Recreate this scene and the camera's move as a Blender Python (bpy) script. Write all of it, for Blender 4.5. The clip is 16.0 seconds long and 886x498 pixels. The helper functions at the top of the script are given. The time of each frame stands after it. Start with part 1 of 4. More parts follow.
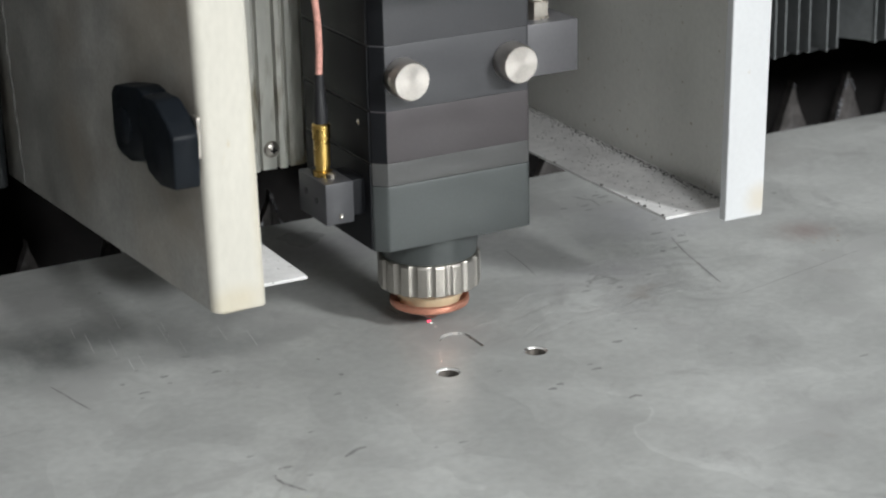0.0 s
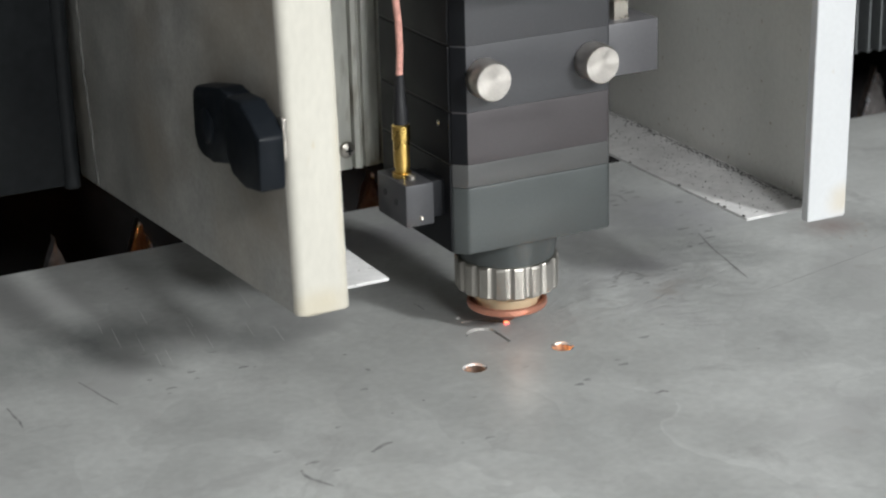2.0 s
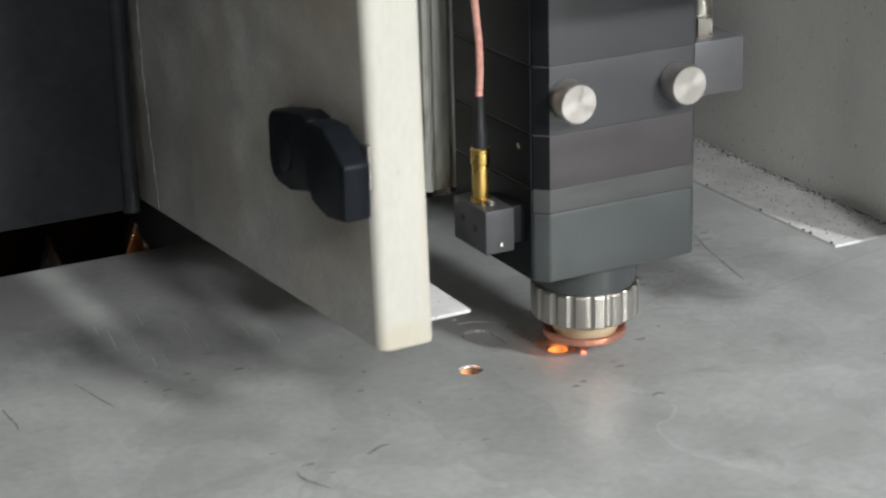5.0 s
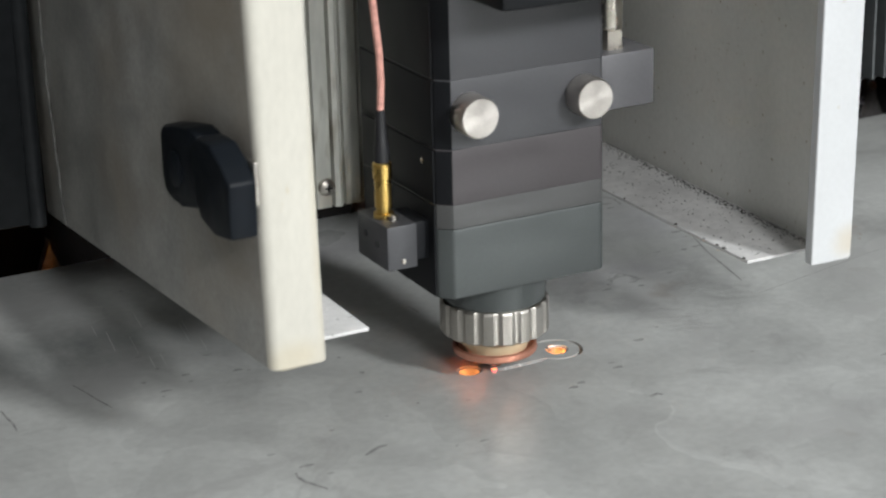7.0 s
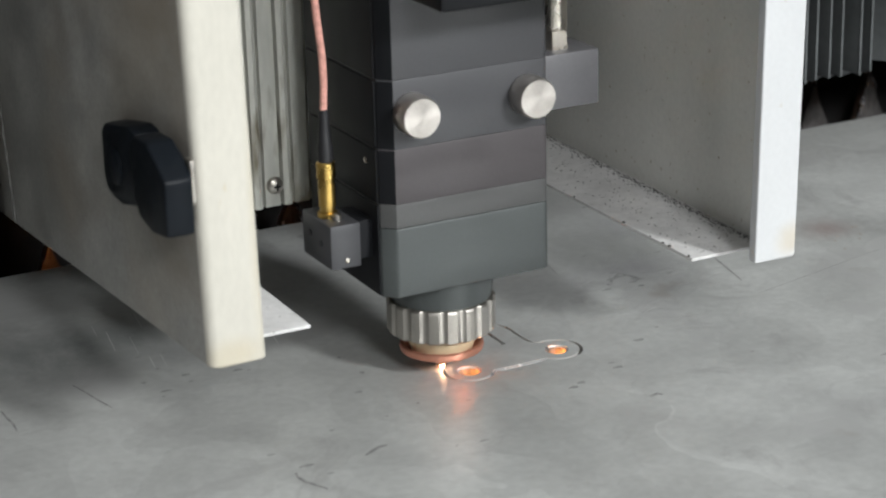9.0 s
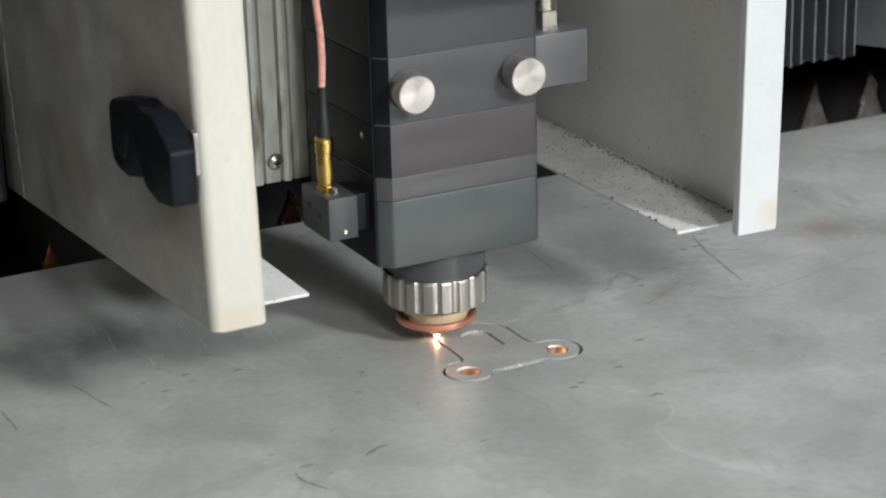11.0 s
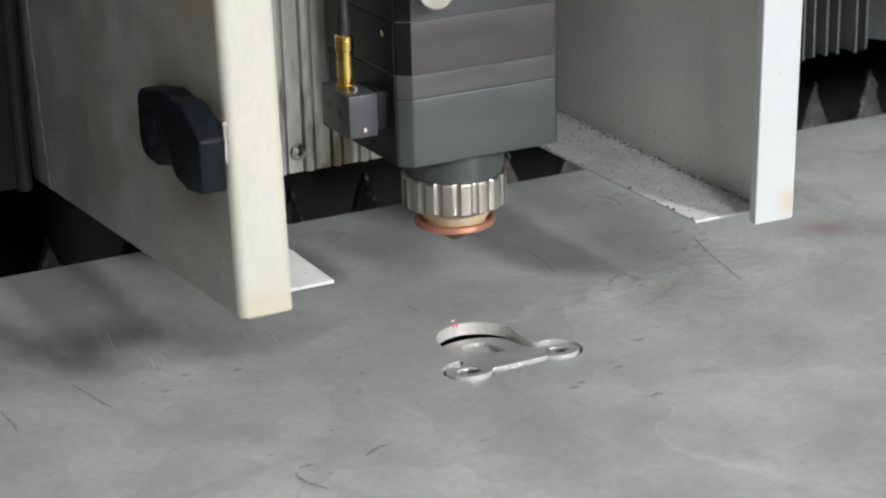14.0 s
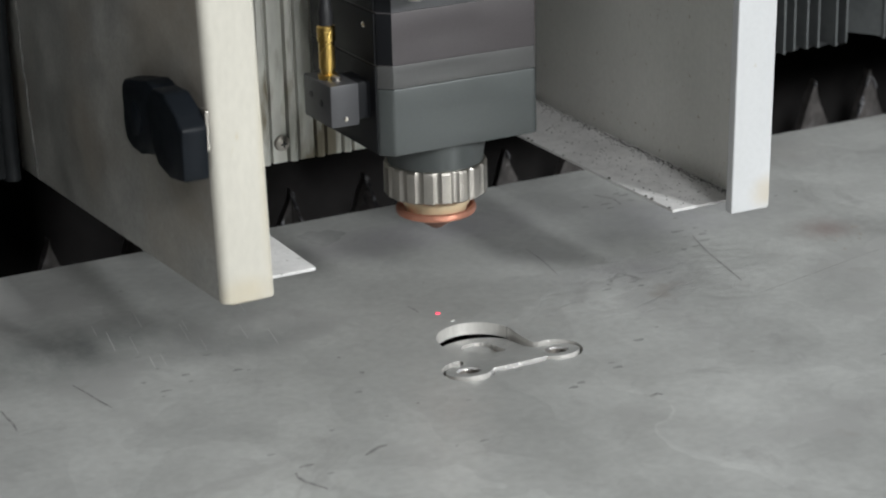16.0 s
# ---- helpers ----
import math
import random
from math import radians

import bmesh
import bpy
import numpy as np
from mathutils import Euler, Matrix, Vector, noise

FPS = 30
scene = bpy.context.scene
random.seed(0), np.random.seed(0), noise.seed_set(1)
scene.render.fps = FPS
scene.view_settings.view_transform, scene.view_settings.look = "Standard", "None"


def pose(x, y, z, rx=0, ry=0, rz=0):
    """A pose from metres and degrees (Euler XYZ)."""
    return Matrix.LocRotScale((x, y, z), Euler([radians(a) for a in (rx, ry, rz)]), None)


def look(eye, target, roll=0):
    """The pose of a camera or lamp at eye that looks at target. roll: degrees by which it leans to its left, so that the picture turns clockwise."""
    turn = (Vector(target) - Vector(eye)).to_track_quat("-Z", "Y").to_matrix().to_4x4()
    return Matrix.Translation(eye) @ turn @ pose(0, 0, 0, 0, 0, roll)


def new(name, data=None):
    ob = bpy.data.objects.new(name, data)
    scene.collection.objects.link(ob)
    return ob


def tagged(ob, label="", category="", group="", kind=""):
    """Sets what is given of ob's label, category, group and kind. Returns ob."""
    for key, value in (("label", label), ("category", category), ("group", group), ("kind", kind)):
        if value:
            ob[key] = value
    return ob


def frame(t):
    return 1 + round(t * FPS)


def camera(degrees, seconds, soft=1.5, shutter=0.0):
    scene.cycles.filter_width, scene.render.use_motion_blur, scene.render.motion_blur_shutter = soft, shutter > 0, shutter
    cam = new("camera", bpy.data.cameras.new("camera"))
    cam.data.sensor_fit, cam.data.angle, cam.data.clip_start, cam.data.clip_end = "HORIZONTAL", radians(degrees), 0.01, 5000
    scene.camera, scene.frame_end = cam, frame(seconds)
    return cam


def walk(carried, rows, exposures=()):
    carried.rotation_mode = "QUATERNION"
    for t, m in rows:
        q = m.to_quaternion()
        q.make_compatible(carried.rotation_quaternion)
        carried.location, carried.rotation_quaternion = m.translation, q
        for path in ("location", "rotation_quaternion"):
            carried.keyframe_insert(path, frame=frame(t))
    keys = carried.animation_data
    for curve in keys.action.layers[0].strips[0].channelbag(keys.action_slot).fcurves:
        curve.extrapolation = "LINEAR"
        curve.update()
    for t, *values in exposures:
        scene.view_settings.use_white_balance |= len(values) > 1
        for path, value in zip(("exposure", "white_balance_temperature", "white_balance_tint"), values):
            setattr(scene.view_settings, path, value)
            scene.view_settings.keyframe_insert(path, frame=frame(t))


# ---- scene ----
import itertools

# ------------------------------------------------------------------ camera
cam = camera(23.6, 16.0, soft=2.1, shutter=0.5)
cam.data.dof.use_dof = True
cam.data.dof.focus_distance = 0.83
cam.data.dof.aperture_fstop = 20.0
EYE = (-0.3552, -0.6916, 0.3060)
# seconds, turn to the right and upwards in degrees away from the resting view
SWAYS = [(0.0, 0.565, 0.046), (0.5, 0.535, 0.03), (0.75, 0.40, 0.0), (1.0, 0.183, -0.03), (1.25, -0.03, -0.07), (1.5, -0.122, -0.092),
         (2.0, -0.153, -0.076), (2.5, -0.092, -0.046), (3.0, -0.076, -0.03), (3.5, -0.061, -0.03), (6.0, -0.03, -0.015), (6.6, 0, 0), (16.0, 0, 0)]
REST = pose(*EYE) @ pose(0, 0, 0, 0, 0, -27.03) @ pose(0, 0, 0, 90 - 19.565) @ pose(0, 0, 0, 0, 0, -1.462)
walk(cam, [(t, REST @ pose(0, 0, 0, up, -right, 0)) for t, right, up in SWAYS], [(0.0, 0.0), (15.3, 0.0), (15.6, -0.08), (16.0, -0.22)])

# ------------------------------------------------------------------ light
world = bpy.data.worlds.new("sky")
world.use_nodes = True
scene.world = world
sky = world.node_tree.nodes.new("ShaderNodeTexSky")
sky.sky_type, sky.sun_disc, sky.sun_elevation, sky.sun_rotation = "NISHITA", False, radians(40), radians(150)
back = world.node_tree.nodes["Background"]
back.inputs["Strength"].default_value = 0.1
world.node_tree.links.new(sky.outputs[0], back.inputs["Color"])


def area_light(name, eye, target, sx, sy, watts, colour):
    lamp = bpy.data.lights.new(name, "AREA")
    lamp.shape, lamp.size, lamp.size_y, lamp.energy, lamp.color = "RECTANGLE", sx, sy, watts, colour
    ob = new(name, lamp)
    ob.matrix_world = look(eye, target)
    return ob


area_light("daylight_front_right", (1.27, -3.9, 2.00), (0.0, 0, 0.0), 0.50, 0.45, 172, (0.97, 1.0, 1.0))
area_light("daylight_front_left", (-0.69, -3.9, 2.20), (0.0, 0, 0.0), 0.76, 0.66, 88, (0.98, 1.0, 1.0))
# added fill for the right of the sheet, no such source known
area_light("fill_right", (3.86, -1.0, 2.0), (0, -1.0, 2.0), 3.0, 1.7, 35, (0.96, 0.98, 1.0))
# added fill below the closed ceiling, lifts all shadows
area_light("fill_above", (-0.3, -0.9, 3.17), (-0.3, -0.9, 0), 5.5, 5.0, 23, (0.97, 1.0, 1.0))


# ------------------------------------------------------------------ materials
def material(name, base, rough=0.5, metal=0.0, vary=0.12, scale=40.0, fine=400.0, bump=0.0, rough_vary=0.08, spots=None, spot_scale=25.0, spot_cut=0.68, stretch=(1, 1, 1), coat=0.0, spot_soft=0.06):
    """Principled surface with colour variation at two scales, optional stains and fine relief."""
    m = bpy.data.materials.new(name)
    m.use_nodes = True
    nt = m.node_tree
    n, l = nt.nodes, nt.links
    bsdf = n["Principled BSDF"]
    bsdf.inputs["Metallic"].default_value = metal
    bsdf.inputs["Coat Weight"].default_value = coat
    tc = n.new("ShaderNodeTexCoord")
    mp = n.new("ShaderNodeMapping")
    mp.inputs["Scale"].default_value = stretch
    l.new(tc.outputs["Object"], mp.inputs["Vector"])

    def noise_node(s, detail=4.0):
        t = n.new("ShaderNodeTexNoise")
        t.inputs["Scale"].default_value, t.inputs["Detail"].default_value = s, detail
        l.new(mp.outputs[0], t.inputs["Vector"])
        return t.outputs["Fac"]

    def ramp(src, lo, hi, a, b):
        r = n.new("ShaderNodeMapRange")
        r.inputs["From Min"].default_value, r.inputs["From Max"].default_value = lo, hi
        r.inputs["To Min"].default_value, r.inputs["To Max"].default_value = a, b
        l.new(src, r.inputs["Value"])
        return r.outputs[0]

    big, small = noise_node(scale), noise_node(fine, 2.0)
    k1, k2 = ramp(big, 0.3, 0.7, 1 - vary, 1 + vary), ramp(small, 0.3, 0.7, 1 - vary * 0.5, 1 + vary * 0.5)
    mul = n.new("ShaderNodeMath")
    mul.operation = "MULTIPLY"
    l.new(k1, mul.inputs[0]), l.new(k2, mul.inputs[1])
    col = n.new("ShaderNodeVectorMath")
    col.operation = "SCALE"
    col.inputs[0].default_value = base
    l.new(mul.outputs[0], col.inputs["Scale"])
    out = col.outputs[0]
    if spots:
        mix = n.new("ShaderNodeMix")
        mix.data_type = "RGBA"
        mix.inputs["B"].default_value = (*spots, 1)
        l.new(ramp(noise_node(spot_scale, 6.0), spot_cut, spot_cut + spot_soft, 0, 0.85), mix.inputs["Factor"])
        l.new(out, mix.inputs["A"])
        out = mix.outputs["Result"]
    l.new(out, bsdf.inputs["Base Color"])
    l.new(ramp(big, 0.3, 0.7, rough - rough_vary, rough + rough_vary), bsdf.inputs["Roughness"])
    if bump:
        b = n.new("ShaderNodeBump")
        b.inputs["Strength"].default_value, b.inputs["Distance"].default_value = bump, 0.0003
        l.new(small, b.inputs["Height"])
        l.new(b.outputs[0], bsdf.inputs["Normal"])
    return m


def glow(name, colour, strength):
    m = bpy.data.materials.new(name)
    m.use_nodes = True
    b = m.node_tree.nodes["Principled BSDF"]
    b.inputs["Base Color"].default_value = (0, 0, 0, 1)
    b.inputs["Emission Color"].default_value, b.inputs["Emission Strength"].default_value = (*colour, 1), strength
    return m


# cream paint of the left plate, darkened for the shade on its outer side
CREAM_SHADED = material("shaded_grimy_cream_coat", (0.29, 0.282, 0.265), 0.45, 0, 0.2, 60, 500, 0.15, spots=(0.22, 0.18, 0.135), spot_scale=16, spot_cut=0.46, spot_soft=0.3)
CREAM = material("cream_powder_coat", (0.84, 0.83, 0.79), 0.42, 0, 0.06, 18, 500, 0.15, spots=(0.36, 0.28, 0.18), spot_scale=420, spot_cut=0.68)
CREAM_DUSTY = material("dusty_cream_paint", (0.60, 0.59, 0.585), 0.5, 0, 0.14, 45, 300, 0.3, spots=(0.10, 0.095, 0.09), spot_scale=480, spot_cut=0.67)
WHITE_EDGE = material("white_painted_edge", (0.57, 0.575, 0.585), 0.4, 0, 0.04, 25, 500, 0.1, spots=(0.40, 0.32, 0.20), spot_scale=150, spot_cut=0.69)
CREAM_EDGE = material("yellowed_painted_edge", (0.57, 0.545, 0.485), 0.4, 0, 0.07, 30, 500, 0.1, spots=(0.52, 0.44, 0.30), spot_scale=200, spot_cut=0.70, stretch=(1, 1, 0.4))
ANOD_LOW = material("grey_anodised_block", (0.066, 0.073, 0.073), 0.42, 0.25, 0.08, 35, 900, 0.08)
ANOD_BAND = material("grey_anodised_band", (0.076, 0.076, 0.076), 0.42, 0.25, 0.08, 35, 900, 0.08)
ANOD_MID = material("purplish_anodised_block", (0.063, 0.056, 0.059), 0.45, 0.25, 0.08, 30, 900, 0.08)
ANOD_TOP = material("dark_anodised_block", (0.060, 0.060, 0.065), 0.45, 0.25, 0.08, 30, 900, 0.08)
ANOD_INLET = material("grey_anodised_inlet", (0.11, 0.108, 0.115), 0.45, 0.2, 0.08, 30, 900, 0.08)
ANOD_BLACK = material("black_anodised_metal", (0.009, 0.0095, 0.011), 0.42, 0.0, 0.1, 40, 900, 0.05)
STEEL = material("turned_stainless_steel", (0.44, 0.415, 0.38), 0.40, 1.0, 0.08, 60, 800, 0.1)
COPPER = material("copper_nozzle", (0.66, 0.30, 0.21), 0.36, 0.85, 0.12, 120, 900, 0.15)
# nozzle copper darkened for the shade below the rim
COPPER_SHADED = material("shaded_copper", (0.26, 0.13, 0.095), 0.5, 0.6, 0.3, 200, 900, 0.2)
CERAMIC = material("cream_ceramic", (0.66, 0.54, 0.36), 0.35, 0, 0.06, 80, 900, 0.05)
BRASS = material("yellow_brass", (0.62, 0.42, 0.13), 0.3, 1.0, 0.1, 100, 900, 0.1)
NICKEL = material("nickel_plated_fitting", (0.6, 0.56, 0.5), 0.28, 1.0, 0.1, 100, 900, 0.1)
CABLE = material("pink_braided_cable", (0.60, 0.30, 0.25), 0.45, 0, 0.2, 500, 1200, 0.3)
SHRINK = material("black_heat_shrink", (0.012, 0.012, 0.014), 0.5, 0, 0.1, 200, 900, 0.1)
SHRINK_DUST = material("grey_metal_dust", (0.10, 0.098, 0.092), 0.7, 0.1, 0.4, 300, 900)
PLASTIC = material("black_moulded_plastic", (0.007, 0.009, 0.012), 0.42, 0, 0.15, 120, 1500, 0.15)
ALU = material("dusty_aluminium_extrusion", (0.62, 0.62, 0.57), 0.45, 0.15, 0.2, 25, 300, 0.2, spots=(0.16, 0.13, 0.07), spot_scale=45, spot_cut=0.60, stretch=(1, 1, 0.25))
DARK_PANEL = material("dark_oily_panel", (0.015, 0.0165, 0.018), 0.4, 0.0, 0.3, 18, 200, 0.1, spots=(0.012, 0.012, 0.013), spot_scale=14, spot_cut=0.58)
BELLOWS = material("black_coated_bellows", (0.062, 0.066, 0.068), 0.5, 0, 0.2, 30, 300, 0.2)
SLAT = material("slag_covered_slat", (0.085, 0.078, 0.076), 0.5, 0.3, 0.45, 60, 300, 0.8, spots=(0.22, 0.21, 0.22), spot_scale=70, spot_cut=0.60, spot_soft=0.2)
SLAG = material("bright_slag_bead", (0.55, 0.55, 0.58), 0.25, 0.8, 0.25, 200, 900, 0.4)
TRAY = material("sooty_bed_and_shade_black", (0.012, 0.011, 0.011), 0.8, 0, 0.3, 10, 100, 0.1)
HOLE_EDGE = material("burnt_hole_wall", (0.15, 0.135, 0.12), 0.5, 0.1, 0.6, 300, 900, 0.5, stretch=(1, 1, 0.1))
CUT_EDGE = material("striated_cut_edge", (0.60, 0.585, 0.56), 0.30, 0.35, 0.10, 90, 700, 0.06, stretch=(1, 1, 0.2))
CUT_BRIGHT = material("bright_rim_and_lit_wall", (0.80, 0.79, 0.78), 0.22, 0.6, 0.06, 250, 900, 0.05)
CONCRETE = material("grey_concrete", (0.26, 0.25, 0.24), 0.75, 0, 0.15, 2, 30, 0.2)
PLASTER = material("grey_workshop_wall", (0.22, 0.22, 0.215), 0.85, 0, 0.08, 1.5, 30, 0.1)
for m in (TRAY, ANOD_BLACK, DARK_PANEL, PLASTIC):
    m.node_tree.nodes["Principled BSDF"].inputs["Specular IOR Level"].default_value = 0.12
MACHINE = material("grey_machine_paint", (0.20, 0.21, 0.22), 0.5, 0, 0.08, 5, 100, 0.1)


def sheet_steel():
    """Mill-finish steel: clouded grey, darker stains, painted shade, rust specks, fine scratches."""
    m = material("mill_finish_steel", (0.56, 0.565, 0.55), 0.39, 0.32, 0.11, 22, 260, 0.10, 0.06, spots=(0.52, 0.52, 0.51), spot_scale=17, spot_cut=0.56)
    nt = m.node_tree
    n, l = nt.nodes, nt.links
    bsdf = n["Principled BSDF"]
    old = bsdf.inputs["Base Color"].links[0].from_socket
    tc = n["Texture Coordinate"]
    # fine scratches along two directions
    for turn, s in ((35, 55), (-62, 40)):
        mp = n.new("ShaderNodeMapping")
        mp.inputs["Rotation"].default_value = (0, 0, radians(turn))
        mp.inputs["Scale"].default_value = (s * 0.25, s * 12, 1)
        l.new(tc.outputs["Object"], mp.inputs["Vector"])
        t = n.new("ShaderNodeTexNoise")
        t.inputs["Scale"].default_value, t.inputs["Detail"].default_value = 1.0, 3
        l.new(mp.outputs[0], t.inputs["Vector"])
        r = n.new("ShaderNodeMapRange")
        r.inputs["From Min"].default_value, r.inputs["From Max"].default_value = 0.66, 0.78
        r.inputs["To Max"].default_value = 0.35
        l.new(t.outputs["Fac"], r.inputs["Value"])
        mix = n.new("ShaderNodeMix")
        mix.data_type = "RGBA"
        mix.inputs["B"].default_value = (0.40, 0.395, 0.39, 1) if turn > 0 else (0.72, 0.72, 0.71, 1)
        l.new(r.outputs[0], mix.inputs["Factor"]), l.new(old, mix.inputs["A"])
        old = mix.outputs["Result"]
    # faint overlapping patches left by water and oil
    warp = n.new("ShaderNodeTexNoise")
    warp.inputs["Scale"].default_value, warp.inputs["Detail"].default_value = 14, 3
    l.new(tc.outputs["Object"], warp.inputs["Vector"])
    bend = n.new("ShaderNodeVectorMath")
    bend.operation = "MULTIPLY_ADD"
    bend.inputs[1].default_value = (0.09, 0.09, 0)
    l.new(warp.outputs["Color"], bend.inputs[0]), l.new(tc.outputs["Object"], bend.inputs[2])
    for s, amount in ((9, 0.085), (23, 0.07), (70, 0.05)):
        cell = n.new("ShaderNodeTexVoronoi")
        cell.inputs["Scale"].default_value = s
        l.new(bend.outputs[0], cell.inputs["Vector"])
        r = n.new("ShaderNodeMapRange")
        r.inputs["To Min"].default_value, r.inputs["To Max"].default_value = 1 - amount, 1 + amount * 0.7
        l.new(cell.outputs["Color"], r.inputs["Value"])
        mul = n.new("ShaderNodeVectorMath")
        mul.operation = "SCALE"
        l.new(old, mul.inputs[0]), l.new(r.outputs[0], mul.inputs["Scale"])
        old = mul.outputs[0]
    # dark crinkled smears
    t = n.new("ShaderNodeTexNoise")
    t.inputs["Scale"].default_value, t.inputs["Detail"].default_value, t.inputs["Roughness"].default_value, t.inputs["Distortion"].default_value = 26, 9, 0.68, 0.9
    l.new(tc.outputs["Object"], t.inputs["Vector"])
    r = n.new("ShaderNodeMapRange")
    r.inputs["From Min"].default_value, r.inputs["From Max"].default_value, r.inputs["To Max"].default_value = 0.57, 0.72, 0.65
    l.new(t.outputs["Fac"], r.inputs["Value"])
    mix = n.new("ShaderNodeMix")
    mix.data_type = "RGBA"
    mix.inputs["B"].default_value = (0.36, 0.355, 0.35, 1)
    l.new(r.outputs[0], mix.inputs["Factor"]), l.new(old, mix.inputs["A"])
    old = mix.outputs["Result"]
    # dark painted shade, purplish tints and rust in known spots, broken up by streaks
    streak = n.new("ShaderNodeTexNoise")
    streak.inputs["Scale"].default_value, streak.inputs["Detail"].default_value, streak.inputs["Roughness"].default_value = 1.0, 6, 0.65
    mp = n.new("ShaderNodeMapping")
    mp.inputs["Rotation"].default_value, mp.inputs["Scale"].default_value = (0, 0, radians(-35)), (70, 34, 1)
    l.new(tc.outputs["Object"], mp.inputs["Vector"]), l.new(mp.outputs[0], streak.inputs["Vector"])
    # first three darken the sheet where the side plates cast shadow
    for (cx, cy), (rx, ry), tint, amount in (((-0.142, 0.045), (0.058, 0.036), (0.19, 0.20, 0.195), 0.85), ((-0.080, 0.020), (0.035, 0.016), (0.24, 0.245, 0.245), 0.7), ((0.104, 0.040), (0.030, 0.040), (0.27, 0.275, 0.26), 0.55),
                                             ((0.088, 0.012), (0.034, 0.014), (0.30, 0.285, 0.31), 0.5), ((0.030, 0.098), (0.060, 0.020), (0.36, 0.33, 0.38), 0.55), ((0.150, 0.060), (0.050, 0.030), (0.40, 0.385, 0.43), 0.45),
                                             ((0.190, 0.012), (0.016, 0.014), (0.33, 0.25, 0.235), 0.8), ((0.235, 0.120), (0.030, 0.025), (0.36, 0.33, 0.31), 0.5)):
        mp = n.new("ShaderNodeMapping")
        mp.inputs["Location"].default_value = (-cx / rx, -cy / ry, 0)
        mp.inputs["Scale"].default_value = (1 / rx, 1 / ry, 1)
        l.new(tc.outputs["Object"], mp.inputs["Vector"])
        far = n.new("ShaderNodeVectorMath")
        far.operation = "LENGTH"
        l.new(mp.outputs[0], far.inputs[0])
        r = n.new("ShaderNodeMapRange")
        r.interpolation_type = "SMOOTHSTEP"
        r.inputs["From Min"].default_value, r.inputs["From Max"].default_value, r.inputs["To Min"].default_value, r.inputs["To Max"].default_value = 0.1, 1.35, 1, 0
        l.new(far.outputs["Value"], r.inputs["Value"])
        k = n.new("ShaderNodeMapRange")
        k.inputs["From Min"].default_value, k.inputs["From Max"].default_value, k.inputs["To Max"].default_value = 0.15, 0.72, amount
        l.new(streak.outputs["Fac"], k.inputs["Value"])
        both = n.new("ShaderNodeMath")
        both.operation = "MULTIPLY"
        l.new(r.outputs[0], both.inputs[0]), l.new(k.outputs[0], both.inputs[1])
        mix = n.new("ShaderNodeMix")
        mix.data_type = "RGBA"
        mix.inputs["B"].default_value = (*tint, 1)
        l.new(both.outputs[0], mix.inputs["Factor"]), l.new(old, mix.inputs["A"])
        old = mix.outputs["Result"]
    # sparse rust
    t = n.new("ShaderNodeTexNoise")
    t.inputs["Scale"].default_value, t.inputs["Detail"].default_value = 16, 8
    l.new(tc.outputs["Object"], t.inputs["Vector"])
    r = n.new("ShaderNodeMapRange")
    r.inputs["From Min"].default_value, r.inputs["From Max"].default_value, r.inputs["To Max"].default_value = 0.68, 0.78, 0.5
    l.new(t.outputs["Fac"], r.inputs["Value"])
    mix = n.new("ShaderNodeMix")
    mix.data_type = "RGBA"
    mix.inputs["B"].default_value = (0.20, 0.13, 0.08, 1)
    l.new(r.outputs[0], mix.inputs["Factor"]), l.new(old, mix.inputs["A"])
    l.new(mix.outputs["Result"], bsdf.inputs["Base Color"])
    # slight waviness and crinkles of the rolled surface
    wave = n.new("ShaderNodeTexNoise")
    wave.inputs["Scale"].default_value, wave.inputs["Detail"].default_value, wave.inputs["Roughness"].default_value, wave.inputs["Distortion"].default_value = 45, 6, 0.6, 0.6
    l.new(tc.outputs["Object"], wave.inputs["Vector"])
    b = n.new("ShaderNodeBump")
    b.inputs["Strength"].default_value, b.inputs["Distance"].default_value = 0.35, 0.0012
    l.new(wave.outputs["Fac"], b.inputs["Height"])
    l.new(bsdf.inputs["Normal"].links[0].from_socket, b.inputs["Normal"])
    # sharp crinkles, gathered in patches
    mp = n.new("ShaderNodeMapping")
    mp.inputs["Rotation"].default_value, mp.inputs["Scale"].default_value = (0, 0, radians(28)), (30, 52, 1)
    l.new(tc.outputs["Object"], mp.inputs["Vector"])
    fold = n.new("ShaderNodeTexNoise")
    fold.inputs["Scale"].default_value, fold.inputs["Detail"].default_value, fold.inputs["Roughness"].default_value, fold.inputs["Distortion"].default_value = 1.0, 8, 0.62, 1.6
    l.new(mp.outputs[0], fold.inputs["Vector"])
    mp = n.new("ShaderNodeMapping")
    mp.inputs["Location"].default_value, mp.inputs["Scale"].default_value = (-0.135 / 0.10, -0.045 / 0.065, 0), (1 / 0.10, 1 / 0.065, 1)
    l.new(bend.outputs[0], mp.inputs["Vector"])
    far = n.new("ShaderNodeVectorMath")
    far.operation = "LENGTH"
    l.new(mp.outputs[0], far.inputs[0])
    r = n.new("ShaderNodeMapRange")
    r.interpolation_type = "SMOOTHSTEP"
    r.inputs["From Min"].default_value, r.inputs["From Max"].default_value, r.inputs["To Min"].default_value, r.inputs["To Max"].default_value = 0.2, 1.2, 1.0, 0.0
    l.new(far.outputs["Value"], r.inputs["Value"])
    ridge = n.new("ShaderNodeMath")
    ridge.operation = "PINGPONG"
    ridge.inputs[1].default_value = 0.12
    l.new(fold.outputs["Fac"], ridge.inputs[0])
    high = n.new("ShaderNodeMath")
    high.operation = "MULTIPLY"
    l.new(ridge.outputs[0], high.inputs[0]), l.new(r.outputs[0], high.inputs[1])
